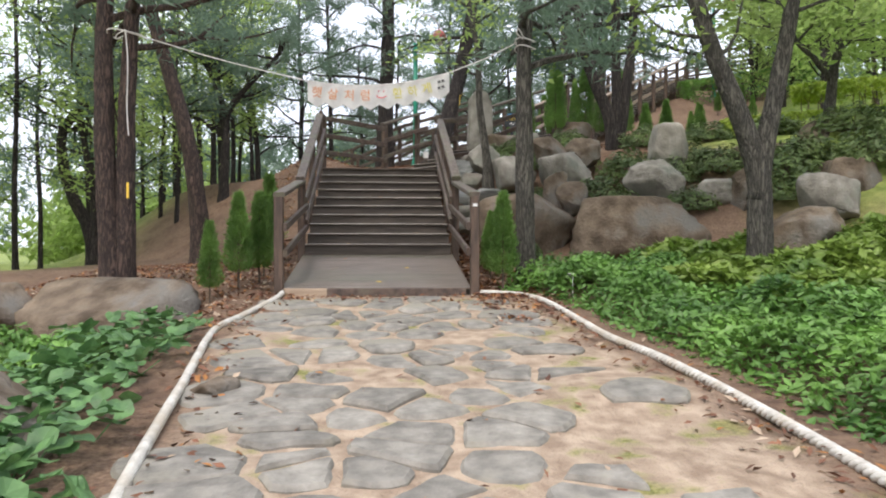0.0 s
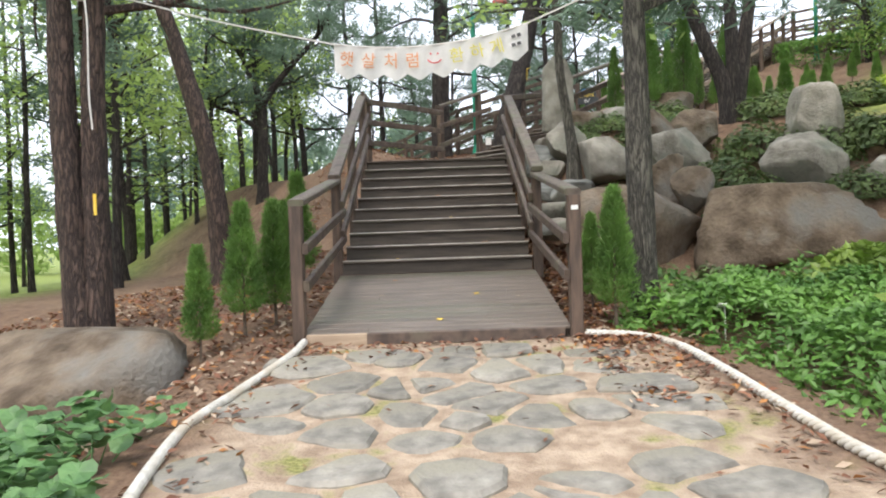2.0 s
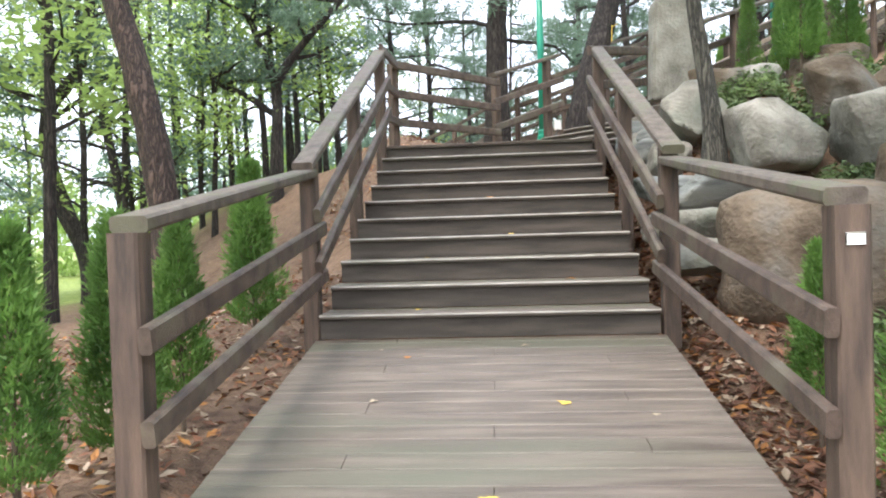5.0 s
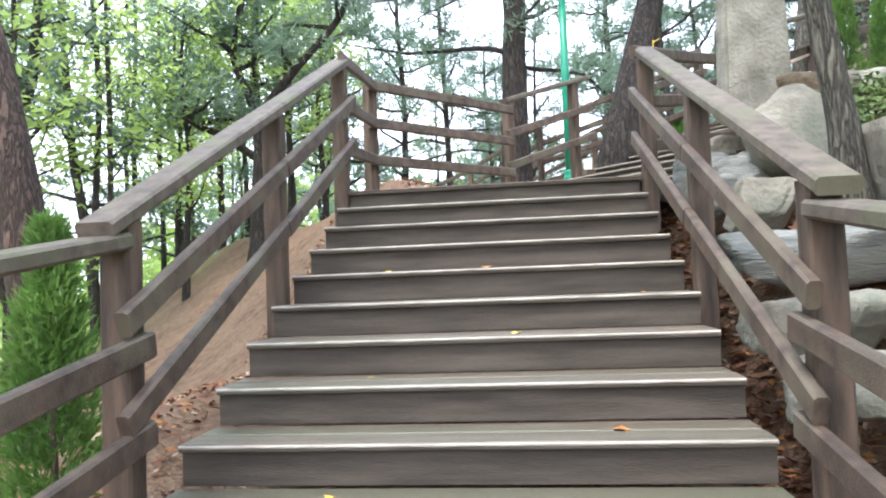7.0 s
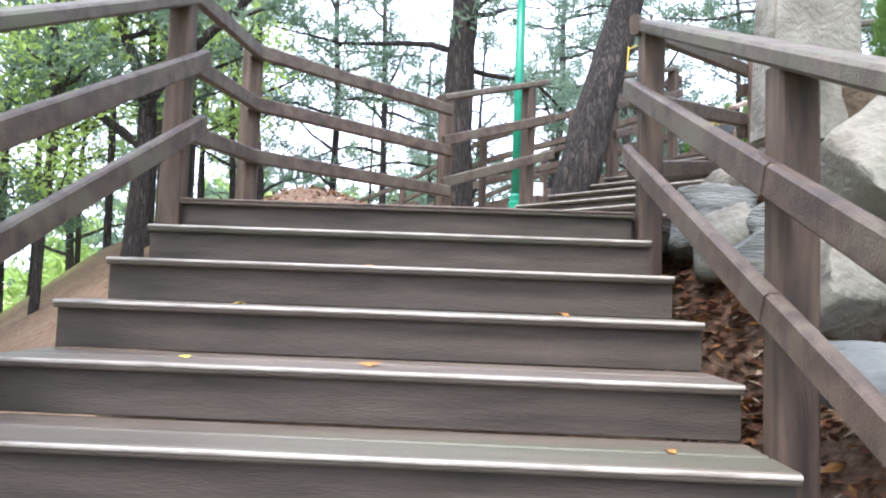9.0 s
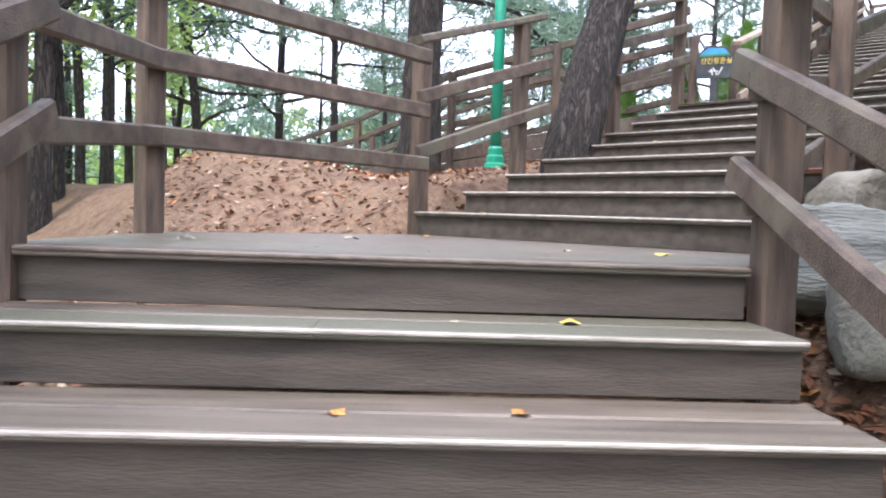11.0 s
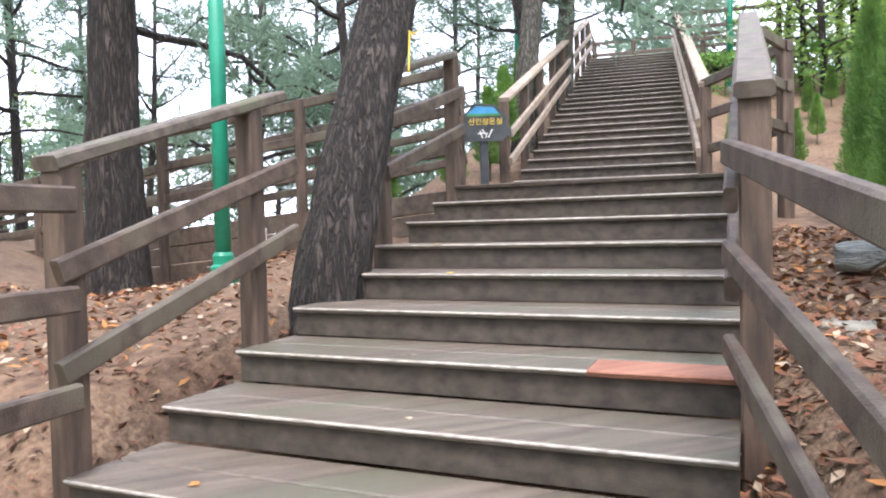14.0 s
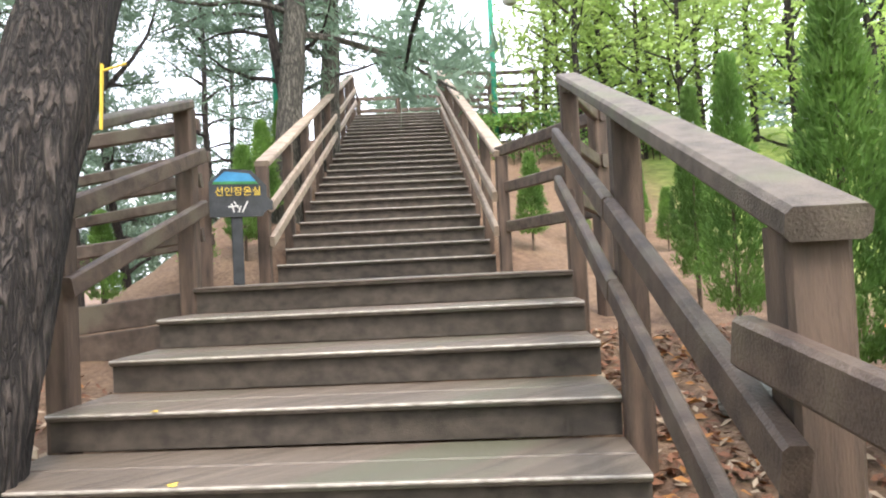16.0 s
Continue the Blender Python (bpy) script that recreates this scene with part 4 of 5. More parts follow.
def shrub_mesh(seed, leaves, size, mat):
    """A mound of leaves of unit radius over crooked twigs; returns (leaf mesh, twig mesh)."""
    r = random.Random(seed)
    bm, tw = bmesh.new(), bmesh.new()
    for _ in range(26):
        a, b = r.uniform(0, math.tau), r.uniform(0.2, 1.3)
        branch(tw, (0, 0, -0.1), (math.cos(a) * math.sin(b), math.sin(a) * math.sin(b), math.cos(b)), 0.95, 0.02, r, 0, 0.2, 4)
    for _ in range(leaves):
        a, c = r.uniform(0, math.tau), r.uniform(-0.1, 1)
        s = math.sqrt(max(0, 1 - c * c))
        d = Vector((s * math.cos(a), s * math.sin(a), c))
        q = d * (0.78 + 0.22 * noise.noise(d * 2.6 + Vector((seed, 0, 0))) + r.uniform(-0.22, 0.1))
        leaf_quad(bm, q, d + Vector((r.gauss(0, 0.5), r.gauss(0, 0.5), r.gauss(0.3, 0.4))), size * r.uniform(0.7, 1.3), r)
    out = []
    for b_, m_, n_ in ((bm, mat, "foliage"), (tw, TWIG, "twig")):
        me_ = bpy.data.meshes.new(n_)
        b_.to_mesh(me_)
        b_.free()
        me_.materials.append(m_)
        out.append(me_)
    return out


AZ = [shrub_mesh(51, 1500, 0.075, AZALEA), shrub_mesh(52, 1500, 0.075, AZALEA)]
BR = [shrub_mesh(53, 1300, 0.10, BRIGHT)]


def shrub(x, y, sx, sy, sz, meshes, label, turn=0, dz=0.0, group="rock garden shrubs"):
    ob = thing("shrub", label, "shrub", group, at=on_ground(x, y, dz))
    for me_ in meshes:
        part_mesh(me_.name, me_, None, ob)
    ob.rotation_euler[2], ob.scale = turn, (sx, sy, sz)
    return ob


for i, (x, y, sx, sy, sz) in enumerate([(3.9, 0.85, 0.75, 0.6, 0.55), (4.6, 1.4, 0.8, 0.7, 0.6), (3.2, 2.2, 0.55, 0.5, 0.5), (5.2, 0.7, 0.6, 0.55, 0.5), (5.9, 0.4, 0.7, 0.6, 0.5), (6.6, -0.5, 0.8, 0.7, 0.55), (7.6, -1.0, 0.9, 0.7, 0.6),
                                        (8.6, -0.8, 0.9, 0.8, 0.6), (2.5, 2.2, 0.4, 0.38, 0.35), (5.4, 2.6, 0.7, 0.6, 0.45), (6.4, 2.0, 0.7, 0.6, 0.4), (3.9, 2.6, 0.55, 0.5, 0.5), (2.9, 3.1, 0.45, 0.4, 0.35), (7.3, 1.2, 0.8, 0.7, 0.4), (4.1, 3.9, 0.6, 0.5, 0.45), (9.4, -2.0, 0.9, 0.8, 0.6), (2.9, 1.1, 0.4, 0.36, 0.32), (3.7, 0.1, 0.5, 0.4, 0.45), (4.2, 0.3, 0.55, 0.45, 0.5), (5.1, -0.2, 0.55, 0.45, 0.4), (2.35, -0.4, 0.4, 0.35, 0.35), (5.6, 0.9, 0.6, 0.5, 0.45), (6.2, -0.9, 0.6, 0.5, 0.45), (7.0, -0.3, 0.7, 0.6, 0.5), (2.4, 2.9, 0.4, 0.35, 0.35), (3.5, 1.5, 0.45, 0.4, 0.4), (8.0, 0.0, 0.8, 0.6, 0.5), (2.9, -1.3, 0.42, 0.40, 0.42), (2.6, -1.7, 0.34, 0.34, 0.34)]):
    shrub(x, y, sx, sy, sz, AZ[i % 2], "low dark-leaved azalea mound between the rocks", i * 1.3, 0.02)
for x, y, s, h in ((-2.95, -4.5, 0.5, 0.42), (-3.6, -4.3, 0.5, 0.4), (-2.5, -4.9, 0.34, 0.3)):
    shrub(x, y, s, s, h, BR[0], "light green fine-leaved shrub beside the boulders", x, 0, "shrubs left of the path")

shrub(*at2(2.56, -0.10), 0.09, 0.09, 0.17, BR[0], "small weed sprouting beside the lowest step", 0.4, 0.12, "")

# thuja saplings: two grown once
def thuja(seed, sprays=620, fine=1.0, start=0.16):
    r = random.Random(seed)
    bm = bmesh.new()
    for _ in range(sprays):
        z = r.uniform(start, 1.0) ** 0.9
        rad = 0.19 * (1 - max(0, (z - 0.3) / 0.75)) ** 0.75 * min(1, (z - start + 0.05) / 0.16)
        a = r.uniform(0, math.tau)
        q = rad * r.uniform(0.35, 1.0) * (1 + 0.25 * noise.noise(Vector((math.cos(a) * 1.5, math.sin(a) * 1.5, z * 4 + seed))))
        c = Vector((q * math.cos(a), q * math.sin(a), z))
        tuft(bm, c, Vector((math.cos(a) * 0.8, math.sin(a) * 0.8, 0.9)), 6, 0.075 * fine, 0.009 * fine, 0.5, r)
    tr = bmesh.new()
    tube(tr, [(0, 0, -0.1), (0.005, 0, 0.3), (0, 0.005, 0.9)], [0.016, 0.012, 0.005], 6, 0.1, seed)
    out = []
    for b_, m_, n_ in ((bm, THUJA, "foliage"), (tr, TWIG, "stem")):
        me_ = bpy.data.meshes.new(n_)
        b_.to_mesh(me_)
        b_.free()
        me_.materials.append(m_)
        out.append(me_)
    return out


THUJAS = [thuja(61, 1200, 0.62), thuja(62, 1200, 0.62), thuja(63, 1200, 0.62)]
TALL = [thuja(64, 2200, 0.40, 0.2), thuja(65, 2200, 0.40, 0.2)]


def sapling(x, y, h, i, wide=1.0, label="young columnar thuja with bright green sprays", pool=THUJAS):
    ob = thing("thuja", label, "shrub", "thuja saplings", at=on_ground(x, y))
    for me_ in pool[i % len(pool)]:
        part_mesh(me_.name, me_, None, ob)
    ob.rotation_euler[2], ob.scale = i * 1.7, (h * wide, h * wide, h)


for i, (x, y, h) in enumerate([(-1.98, -2.85, 0.95), (-1.74, -2.36, 1.2), (-1.55, -1.95, 1.2), (-1.62, -1.2, 1.15), (-1.8, 0.45, 1.5), (1.66, -2.2, 1.3), (1.62, -1.35, 1.0)]):
    sapling(x, y, h, i, 0.9)
for i, (x, y, h) in enumerate([(3.35, 2.5, 2.0), (3.3, 3.6, 1.8), (4.0, 2.9, 2.3), (4.4, 3.9, 1.9), (3.4, 4.7, 1.7), (3.7, 5.8, 1.4), (3.9, 1.7, 2.3), (3.3, 1.5, 1.6)]):
    sapling(*at2(x, y), h, i, (0.72, 0.6, 0.66)[i % 3], "bushy thuja with bright green sprays beside the steps", TALL)
for i, (u, v, h) in enumerate([(2.7, 1.0, 1.1), (3.6, 2.6, 0.9), (4.2, 4.2, 0.8), (4.6, 3.0, 0.8), (5.2, 5.0, 0.8), (4.4, 6.0, 0.8), (5.9, 4.2, 0.8), (5.0, 7.0, 0.8), (-0.55, 1.1, 1.3), (-0.6, 2.4, 1.4), (-0.6, 4.0, 1.5), (-0.9, 0.4, 1.1), (-1.6, -0.2, 1.0), (-2.6, 0.6, 0.9)]):
    sapling(*at3(u, v), h, i + 2, 1.0)
for i, (x, y, h) in enumerate([(7.0, 6.9, 1.0), (7.0, 5.5, 1.0), (9.4, 9.5, 0.8), (8.2, 6.2, 0.8)]):
    sapling(x, y, h, i + 1, 1.1)


# leafy bed right of the path
def carpet(name, label, spots, size, mat, height, seed):
    r = random.Random(seed)
    bm = bmesh.new()
    for x, y, k in spots:
        top = ground_height(x, y) + height * k * (0.75 + 0.55 * noise.noise(Vector((x, y, seed)) * 1.8))
        for _ in range(3):
            c = Vector((x + r.gauss(0, 0.06), y + r.gauss(0, 0.05), top - abs(r.gauss(0, 0.09)) - 0.02))
            leaf_quad(bm, c, Vector((r.gauss(0, 0.55), r.gauss(0, 0.55) - 0.2, 1)), size * r.uniform(0.6, 1.35), r)
    return tagged(part(name, bm, mat), label, "plants", kind="stuff")


def edge_gap(x, y):
    return x - rope_x(y, False)


r = random.Random(81)
spots, lime = [], []
for _ in range(40000):
    x, y = r.uniform(1.6, 8.0), r.uniform(-11.5, -0.9)
    g = edge_gap(x, y)
    if g < 0.28 + 0.15 * noise.noise(Vector((x, y, 0)) * 1.6) or y > -1.1 - 0.42 * (x - 3) + (0 if x > 2.5 else -1.2):
        continue
    k = step(g, 0.2, 0.9)
    (lime if x > 3.7 + 0.9 * noise.noise(Vector((x, y, 2))) and y > -6.0 else spots).append((x, y, k))
carpet("groundcover", "dense knee-high bed of glossy green leaves beside the rope", spots, 0.045, BRIGHT, 0.50, 3)
carpet("groundcover", "yellow-green large-leaved plants in front of the rocks", lime, 0.085, material("yellow_green_leaves", (0.10, 0.19, 0.03), (0.27, 0.38, 0.07), 0.45, 1.0, 0, 5, vary=0.35, leaf=0.35), 0.5, 4)

# broad round leaves left of the path
BROAD = material("broad_round_leaves", (0.05, 0.12, 0.04), (0.125, 0.25, 0.08), 0.5, 4, 0.3, 30, vary=0.3, leaf=0.2)
bm = bmesh.new()
rim = []
hub = bm.verts.new((0, 0, -0.012))
for k in range(14):
    a = math.tau * (k + 0.5) / 14
    rr = 0.095 * (1 + 0.06 * math.sin(k * 2.1)) * (0.55 if k in (6, 7) else 1)
    rim.append(bm.verts.new((rr * math.cos(a), rr * math.sin(a), 0.012 * math.sin(3 * a))))
for k in range(14):
    bm.faces.new((hub, rim[k], rim[(k + 1) % 14]))
BROAD_MESH = bpy.data.meshes.new("leaf")
bm.to_mesh(BROAD_MESH)
bm.free()
BROAD_MESH.materials.append(BROAD)
for clump in range(24):
    y0 = -9.4 + clump * 0.225
    x0 = rope_x(y0, True) - (0.42, 0.85, 0.6, 1.05)[clump % 4]
    ob = thing("leafy_plant", "patch plant with broad round dark green leaves", "plant", "broad-leaved plants", at=on_ground(x0, y0))
    for k in range(36):
        x, y = r.gauss(0, 0.25), r.gauss(0, 0.25)
        if x0 + x > rope_x(y0 + y, True) - 0.1:
            x = -abs(x)
        o = part_mesh("leaf", BROAD_MESH, None, ob)
        o.location = (x, y, 0.12 + r.uniform(0, 0.16))
        o.rotation_euler = (r.gauss(0, 0.35), r.gauss(0, 0.35), r.uniform(0, 6.3))
        o.scale = (r.uniform(0.45, 0.88),) * 3
        if k < 5:
            tw = bmesh.new()
            tube(tw, [(x * 0.4, y * 0.4, -0.03), (x, y, 0.14)], [0.006, 0.004], 5)
            part("stalk", tw, BROAD, ob)

# hedges on the slope
def hedge(label, centre, size, turn, mat, seed, leaves, leafy=1.0):
    r = random.Random(seed)
    ob = thing("hedge", label, "hedge", at=centre)
    ob.rotation_euler[2] = turn
    bm, tw = bmesh.new(), bmesh.new()
    for _ in range(leaves):
        f = r.randrange(6)
        p = [r.uniform(-1, 1), r.uniform(-1, 1), r.uniform(1 - 2 * leafy, 1)]
        if f < 4:
            p[f % 2] = (1 if f < 2 else -1) * r.uniform(0.85, 1.05)
        else:
            p[2] = r.uniform(0.85, 1.06)
        c = Vector((p[0] * size[0], p[1] * size[1], size[2] * (1 + p[2])))
        leaf_quad(bm, c, Vector((r.gauss(0, 1), r.gauss(0, 1), r.gauss(0.5, 1))), 0.06, r)
    for _ in range(60):
        x, y = r.uniform(-1, 1) * size[0], r.uniform(-1, 1) * size[1]
        tube(tw, [(x, y, -0.2), (x + r.gauss(0, 0.06), y, size[2]), (x + r.gauss(0, 0.1), y, size[2] * 1.8)], [0.012, 0.009, 0.005], 4)
    part("foliage", bm, mat, ob)
    part("twig", tw, TWIG, ob)["kind"] = "stuff"


hedge("clipped bright green box hedge on the lawn", on_ground(13.7, 14.6), (2.3, 0.5, 0.5), radians(-45), BRIGHT, 91, 5000)
hedge("yellow-green hedge with bare twiggy sides on the lawn", on_ground(11.8, 2.4), (2.8, 0.5, 0.42), radians(-35), LIME, 92, 6500, 0.35)
hedge("low yellow-green hedge at the edge of the lawn", on_ground(9.0, 1.0, -0.1), (2.4, 0.4, 0.2), radians(-35), LIME, 93, 3500)

# ---- ropes along the path ----
ROPE = material("white_cotton_rope", (0.42, 0.40, 0.35), (0.66, 0.64, 0.58), 0.85, 10, 0.5, 90, patch=(0.45, 0.40, 0.32), patch_scale=3, vary=0.05)


def rope(label, pts, radius, twisted):
    curve = spline([(x, y, ground_height(x, y) + radius * 0.8) for x, y in pts], 26 if twisted else 12)
    for p in curve:
        p.z = max(p.z, ground_height(p.x, p.y) + radius * 0.8)
    ob = thing("rope", label, "rope")
    if not twisted:
        part("cord", tube(bmesh.new(), curve, [radius] * len(curve), 10, 0.06, 3), ROPE, ob, smooth=True)
        return
    dense = []
    for a, b in zip(curve, curve[1:]):
        dense += [a.lerp(b, k / 5) for k in range(5)]
    run = [0.0]
    for a, b in zip(dense, dense[1:]):
        run.append(run[-1] + (b - a).length)
    for s in range(3):
        strand = []
        for i, p in enumerate(dense):
            d = (dense[min(i + 1, len(dense) - 1)] - dense[max(i - 1, 0)]).normalized()
            side = d.cross(UP).normalized()
            w = run[i] / 0.16 * math.tau + s * math.tau / 3
            strand.append(p + (side * math.cos(w) + side.cross(d) * math.sin(w)) * radius * 0.5)
        part("strand", tube(bmesh.new(), strand, [radius * 0.56] * len(strand), 6), ROPE, ob, smooth=True)


rope("smooth white rope lying along the sandy path", LEFT_ROPE[1:], 0.034, False)
rope("thick twisted white rope edging the planted bed", RIGHT_ROPE[1:], 0.036, True)

# ---- banner between the trees ----
CLOTH = material("white_banner_cloth", (0.66, 0.65, 0.62), (0.78, 0.77, 0.74), 0.9, 6, 0.2, 120, vary=0.02, leaf=0.35)
INK_O = material("orange_letters", (0.62, 0.26, 0.12), (0.72, 0.36, 0.18), 0.8, 30, 0, 90, vary=0.03)
INK_Y = material("yellow_green_letters", (0.58, 0.52, 0.08), (0.68, 0.62, 0.16), 0.8, 30, 0, 90, vary=0.03)
INK_R = material("red_smile", (0.60, 0.08, 0.09), (0.68, 0.14, 0.14), 0.8, 30, 0, 90, vary=0.03)
INK_K = material("dark_ink", (0.05, 0.05, 0.05), (0.12, 0.12, 0.12), 0.8, 30, 0, 90, vary=0.03)
STRING = material("white_string", (0.6, 0.58, 0.54), (0.78, 0.76, 0.72), 0.9, 20, 0.2, 90)
BX0, BX1, BY = -0.97, 1.01, -1.5


def banner_z(x):
    f = (x - BX0) / (BX1 - BX0)
    return 2.43 + 0.06 * f - 0.38 * f * (1 - f) + 0.09 * f * f


banner = thing("banner", "white scalloped cloth banner with hand-painted letters, strung between two trees", "banner")
bm = bmesh.new()
nx_, nz_ = 72, 6
grid = []
for i in range(nx_ + 1):
    f = i / nx_
    x = BX0 + (BX1 - BX0) * f
    tri_ = abs((f * 8) % 1 - 0.5) * 2
    drop = 0.27 + 0.075 * (1 - tri_)
    grid.append([bm.verts.new((x, BY + 0.012 * math.sin(f * 50 + j * 0.5) + 0.01 * j / nz_, banner_z(x) - drop * j / nz_)) for j in range(nz_ + 1)])
for i in range(nx_):
    for j in range(nz_):
        bm.faces.new((grid[i][j], grid[i][j + 1], grid[i + 1][j + 1], grid[i + 1][j]))
part("cloth", bm, CLOTH, banner, smooth=True)


def letters(name, text, size, mat, parent, m, depth=0.002):
    """Writing as a thin mesh, upright in the plane that m's x and z span."""
    cu = bpy.data.curves.new(name, "FONT")
    cu.body, cu.size, cu.align_x, cu.align_y, cu.extrude, cu.offset = text, size, "CENTER", "CENTER", depth, 0.0
    tmp = new(name + "_outline", cu)
    bpy.context.view_layer.update()
    me_ = bpy.data.meshes.new_from_object(tmp.evaluated_get(bpy.context.evaluated_depsgraph_get()))
    bpy.data.objects.remove(tmp)
    me_.materials.clear()
    o = part_mesh(name, me_, mat, parent)
    o.matrix_basis = m @ Matrix.Rotation(radians(90), 4, "X")
    return o


for ch, x, mat in (("햇", -0.84, INK_O), ("살", -0.62, INK_O), ("처", -0.39, INK_O), ("럼", -0.17, INK_O), ("환", 0.28, INK_Y), ("하", 0.49, INK_Y), ("게", 0.69, INK_Y)):
    tilt = math.atan2(banner_z(x + 0.05) - banner_z(x - 0.05), 0.1)
    letters("letter", ch, 0.165, mat, banner, Matrix.Translation((x, BY - 0.022, banner_z(x) - 0.15)) @ Matrix.Rotation(-tilt, 4, "Y"))
arc = [(0.05 + 0.075 * math.sin(a), BY - 0.02, banner_z(0.05) - 0.125 - 0.06 * math.cos(a)) for a in np.linspace(-1.15, 1.15, 12)]
part("smile", tube(bmesh.new(), arc, [0.007] * 12, 6), INK_R, banner)
for dx in (-0.035, 0.035):
    bm = bmesh.new()
    bmesh.ops.create_uvsphere(bm, u_segments=8, v_segments=6, radius=0.011)
    o = part("dot", bm, INK_R, banner)
    o.location = (0.05 + dx, BY - 0.016, banner_z(0.05) - 0.09)
for k in range(4):
    x = 0.84 + 0.055 * (k % 2)
    z = banner_z(x) - 0.09 - 0.085 * (k // 2)
    timber("bar", INK_K, banner, (x, BY - 0.02, z), (x + 0.04, BY - 0.02, z + 0.012), 0.004, 0.035, edge=0.001)
t1x, t1z, t3x = -3.3, 2.93, 1.96
line = spline([(t1x, -1.98, t1z), (-2.1, -1.72, 2.64), (BX0, BY, banner_z(BX0))], 6)
part("string", tube(bmesh.new(), line, [0.008] * len(line), 6), STRING, banner)
line = [Vector((x, BY, banner_z(x) + 0.004)) for x in np.linspace(BX0, BX1, 20)] + [Vector((1.5, -1.6, 2.76)), Vector((t3x, -1.72, 2.98))]
part("string", tube(bmesh.new(), line, [0.008] * len(line), 6), STRING, banner)
for cx, cy, cz, rad in ((-3.3, -1.87, 2.91, 0.21), (2.04, -1.76, 2.97, 0.145), (2.04, -1.76, 2.87, 0.145)):
    ring = [(cx + rad * math.cos(a), cy + rad * math.sin(a), cz + 0.02 * math.sin(2 * a)) for a in np.linspace(0, math.tau, 20)]
    part("knot", tube(bmesh.new(), ring, [0.009] * 20, 6), STRING, banner)
for pts in ([(-3.22, -2.07, 2.91), (-3.18, -2.10, 2.5), (-3.19, -2.10, 1.9), (-3.17, -2.10, 1.55)], [(-3.22, -2.07, 2.91), (-3.30, -2.11, 2.84), (-3.32, -2.11, 2.78), (-3.23, -2.11, 2.82)], [(1.98, -1.91, 2.96), (1.89, -1.93, 3.03), (1.92, -1.93, 3.09), (1.99, -1.91, 2.98)]):
    line = spline(pts, 6)
    part("string", tube(bmesh.new(), line, [0.008] * len(line), 6), STRING, banner)

# ---- lamp posts ----
CONCRETE = material("pale_concrete", (0.32, 0.30, 0.26), (0.46, 0.44, 0.39), 0.9, 8, 0.4, 60)
STEEL = material("grey_metal", (0.38, 0.38, 0.38), (0.5, 0.5, 0.5), 0.35, 8, 0.1, 60, metal=0.8)
RED_GLASS = material("red_lantern", (0.45, 0.05, 0.06), (0.6, 0.12, 0.12), 0.3, 6, 0, 30)
WHITE = material("white_plastic", (0.62, 0.62, 0.60), (0.74, 0.74, 0.72), 0.5, 8, 0.1, 60)
lamp = thing("street_lamp", "bright green lamp post with a curled arm and a red lantern", "lamp post", "green lamp posts", at=(1.0, 9.35, ground_height(1.0, 9.35) - 0.1))
timber("base_block", CONCRETE, lamp, (0, 0, -0.2), (0, 0, 0.10), 0.34, 0.34, up=(0.3, 1, 0), edge=0.02)
prof = [(0.125, 0.10), (0.125, 0.15), (0.10, 0.17), (0.105, 0.24), (0.085, 0.26), (0.09, 0.33), (0.07, 0.36)]
part("foot", tube(bmesh.new(), [(0, 0, z) for _, z in prof], [q for q, _ in prof], 18), GREEN_PAINT, lamp)
part("pole", tube(bmesh.new(), [(0, 0, 0.34), (0, 0, 2.0), (0, 0, 3.7)], [0.068, 0.066, 0.06], 18), GREEN_PAINT, lamp, smooth=True)
arc = [(0, 0, 3.7), (0.0, 0, 4.1), (0.08, 0, 4.4), (0.28, 0, 4.55), (0.5, 0, 4.5), (0.66, 0, 4.3), (0.70, 0, 4.12)]
arc = spline(arc, 5)
part("arm", tube(bmesh.new(), arc, [0.022] * len(arc), 8), STEEL, lamp, smooth=True)
prof = [(0.05, 4.12), (0.16, 4.02), (0.21, 3.92), (0.205, 3.86)]
part("shade", tube(bmesh.new(), [(0.70, 0, z) for _, z in prof], [q for q, _ in prof], 18), RED_GLASS, lamp, smooth=True)
prof = [(0.19, 3.86), (0.17, 3.76), (0.10, 3.70)]
part("globe", tube(bmesh.new(), [(0.70, 0, z) for _, z in prof], [q for q, _ in prof], 18), WHITE, lamp, smooth=True)
for u, v in ((-1.5, 8.5), (3.4, 9.5)):
    x, y = at3(u, v)
    copy_thing(lamp, Matrix.Translation(on_ground(x, y)))
box = thing("junction_box", "small white junction box with a black cable", "electrical box", at=(1.32, 9.55, ground_height(1.32, 9.55) + 0.3))
timber("housing", WHITE, box, (0, 0, -0.09), (0, 0, 0.09), 0.14, 0.08, up=(0.3, 1, 0), edge=0.01)
cable = spline([(0, 0, -0.08), (-0.06, -0.02, -0.2), (-0.25, 0.0, -0.26), (-0.43, 0.12, -0.25)], 6)
part("cable", tube(bmesh.new(), cable, [0.014] * len(cable), 6), INK_K, box)
timber("peg", TWIG, box, (0, 0.03, -0.5), (0, 0.03, -0.06), 0.03, 0.03, up=(0, 1, 0))

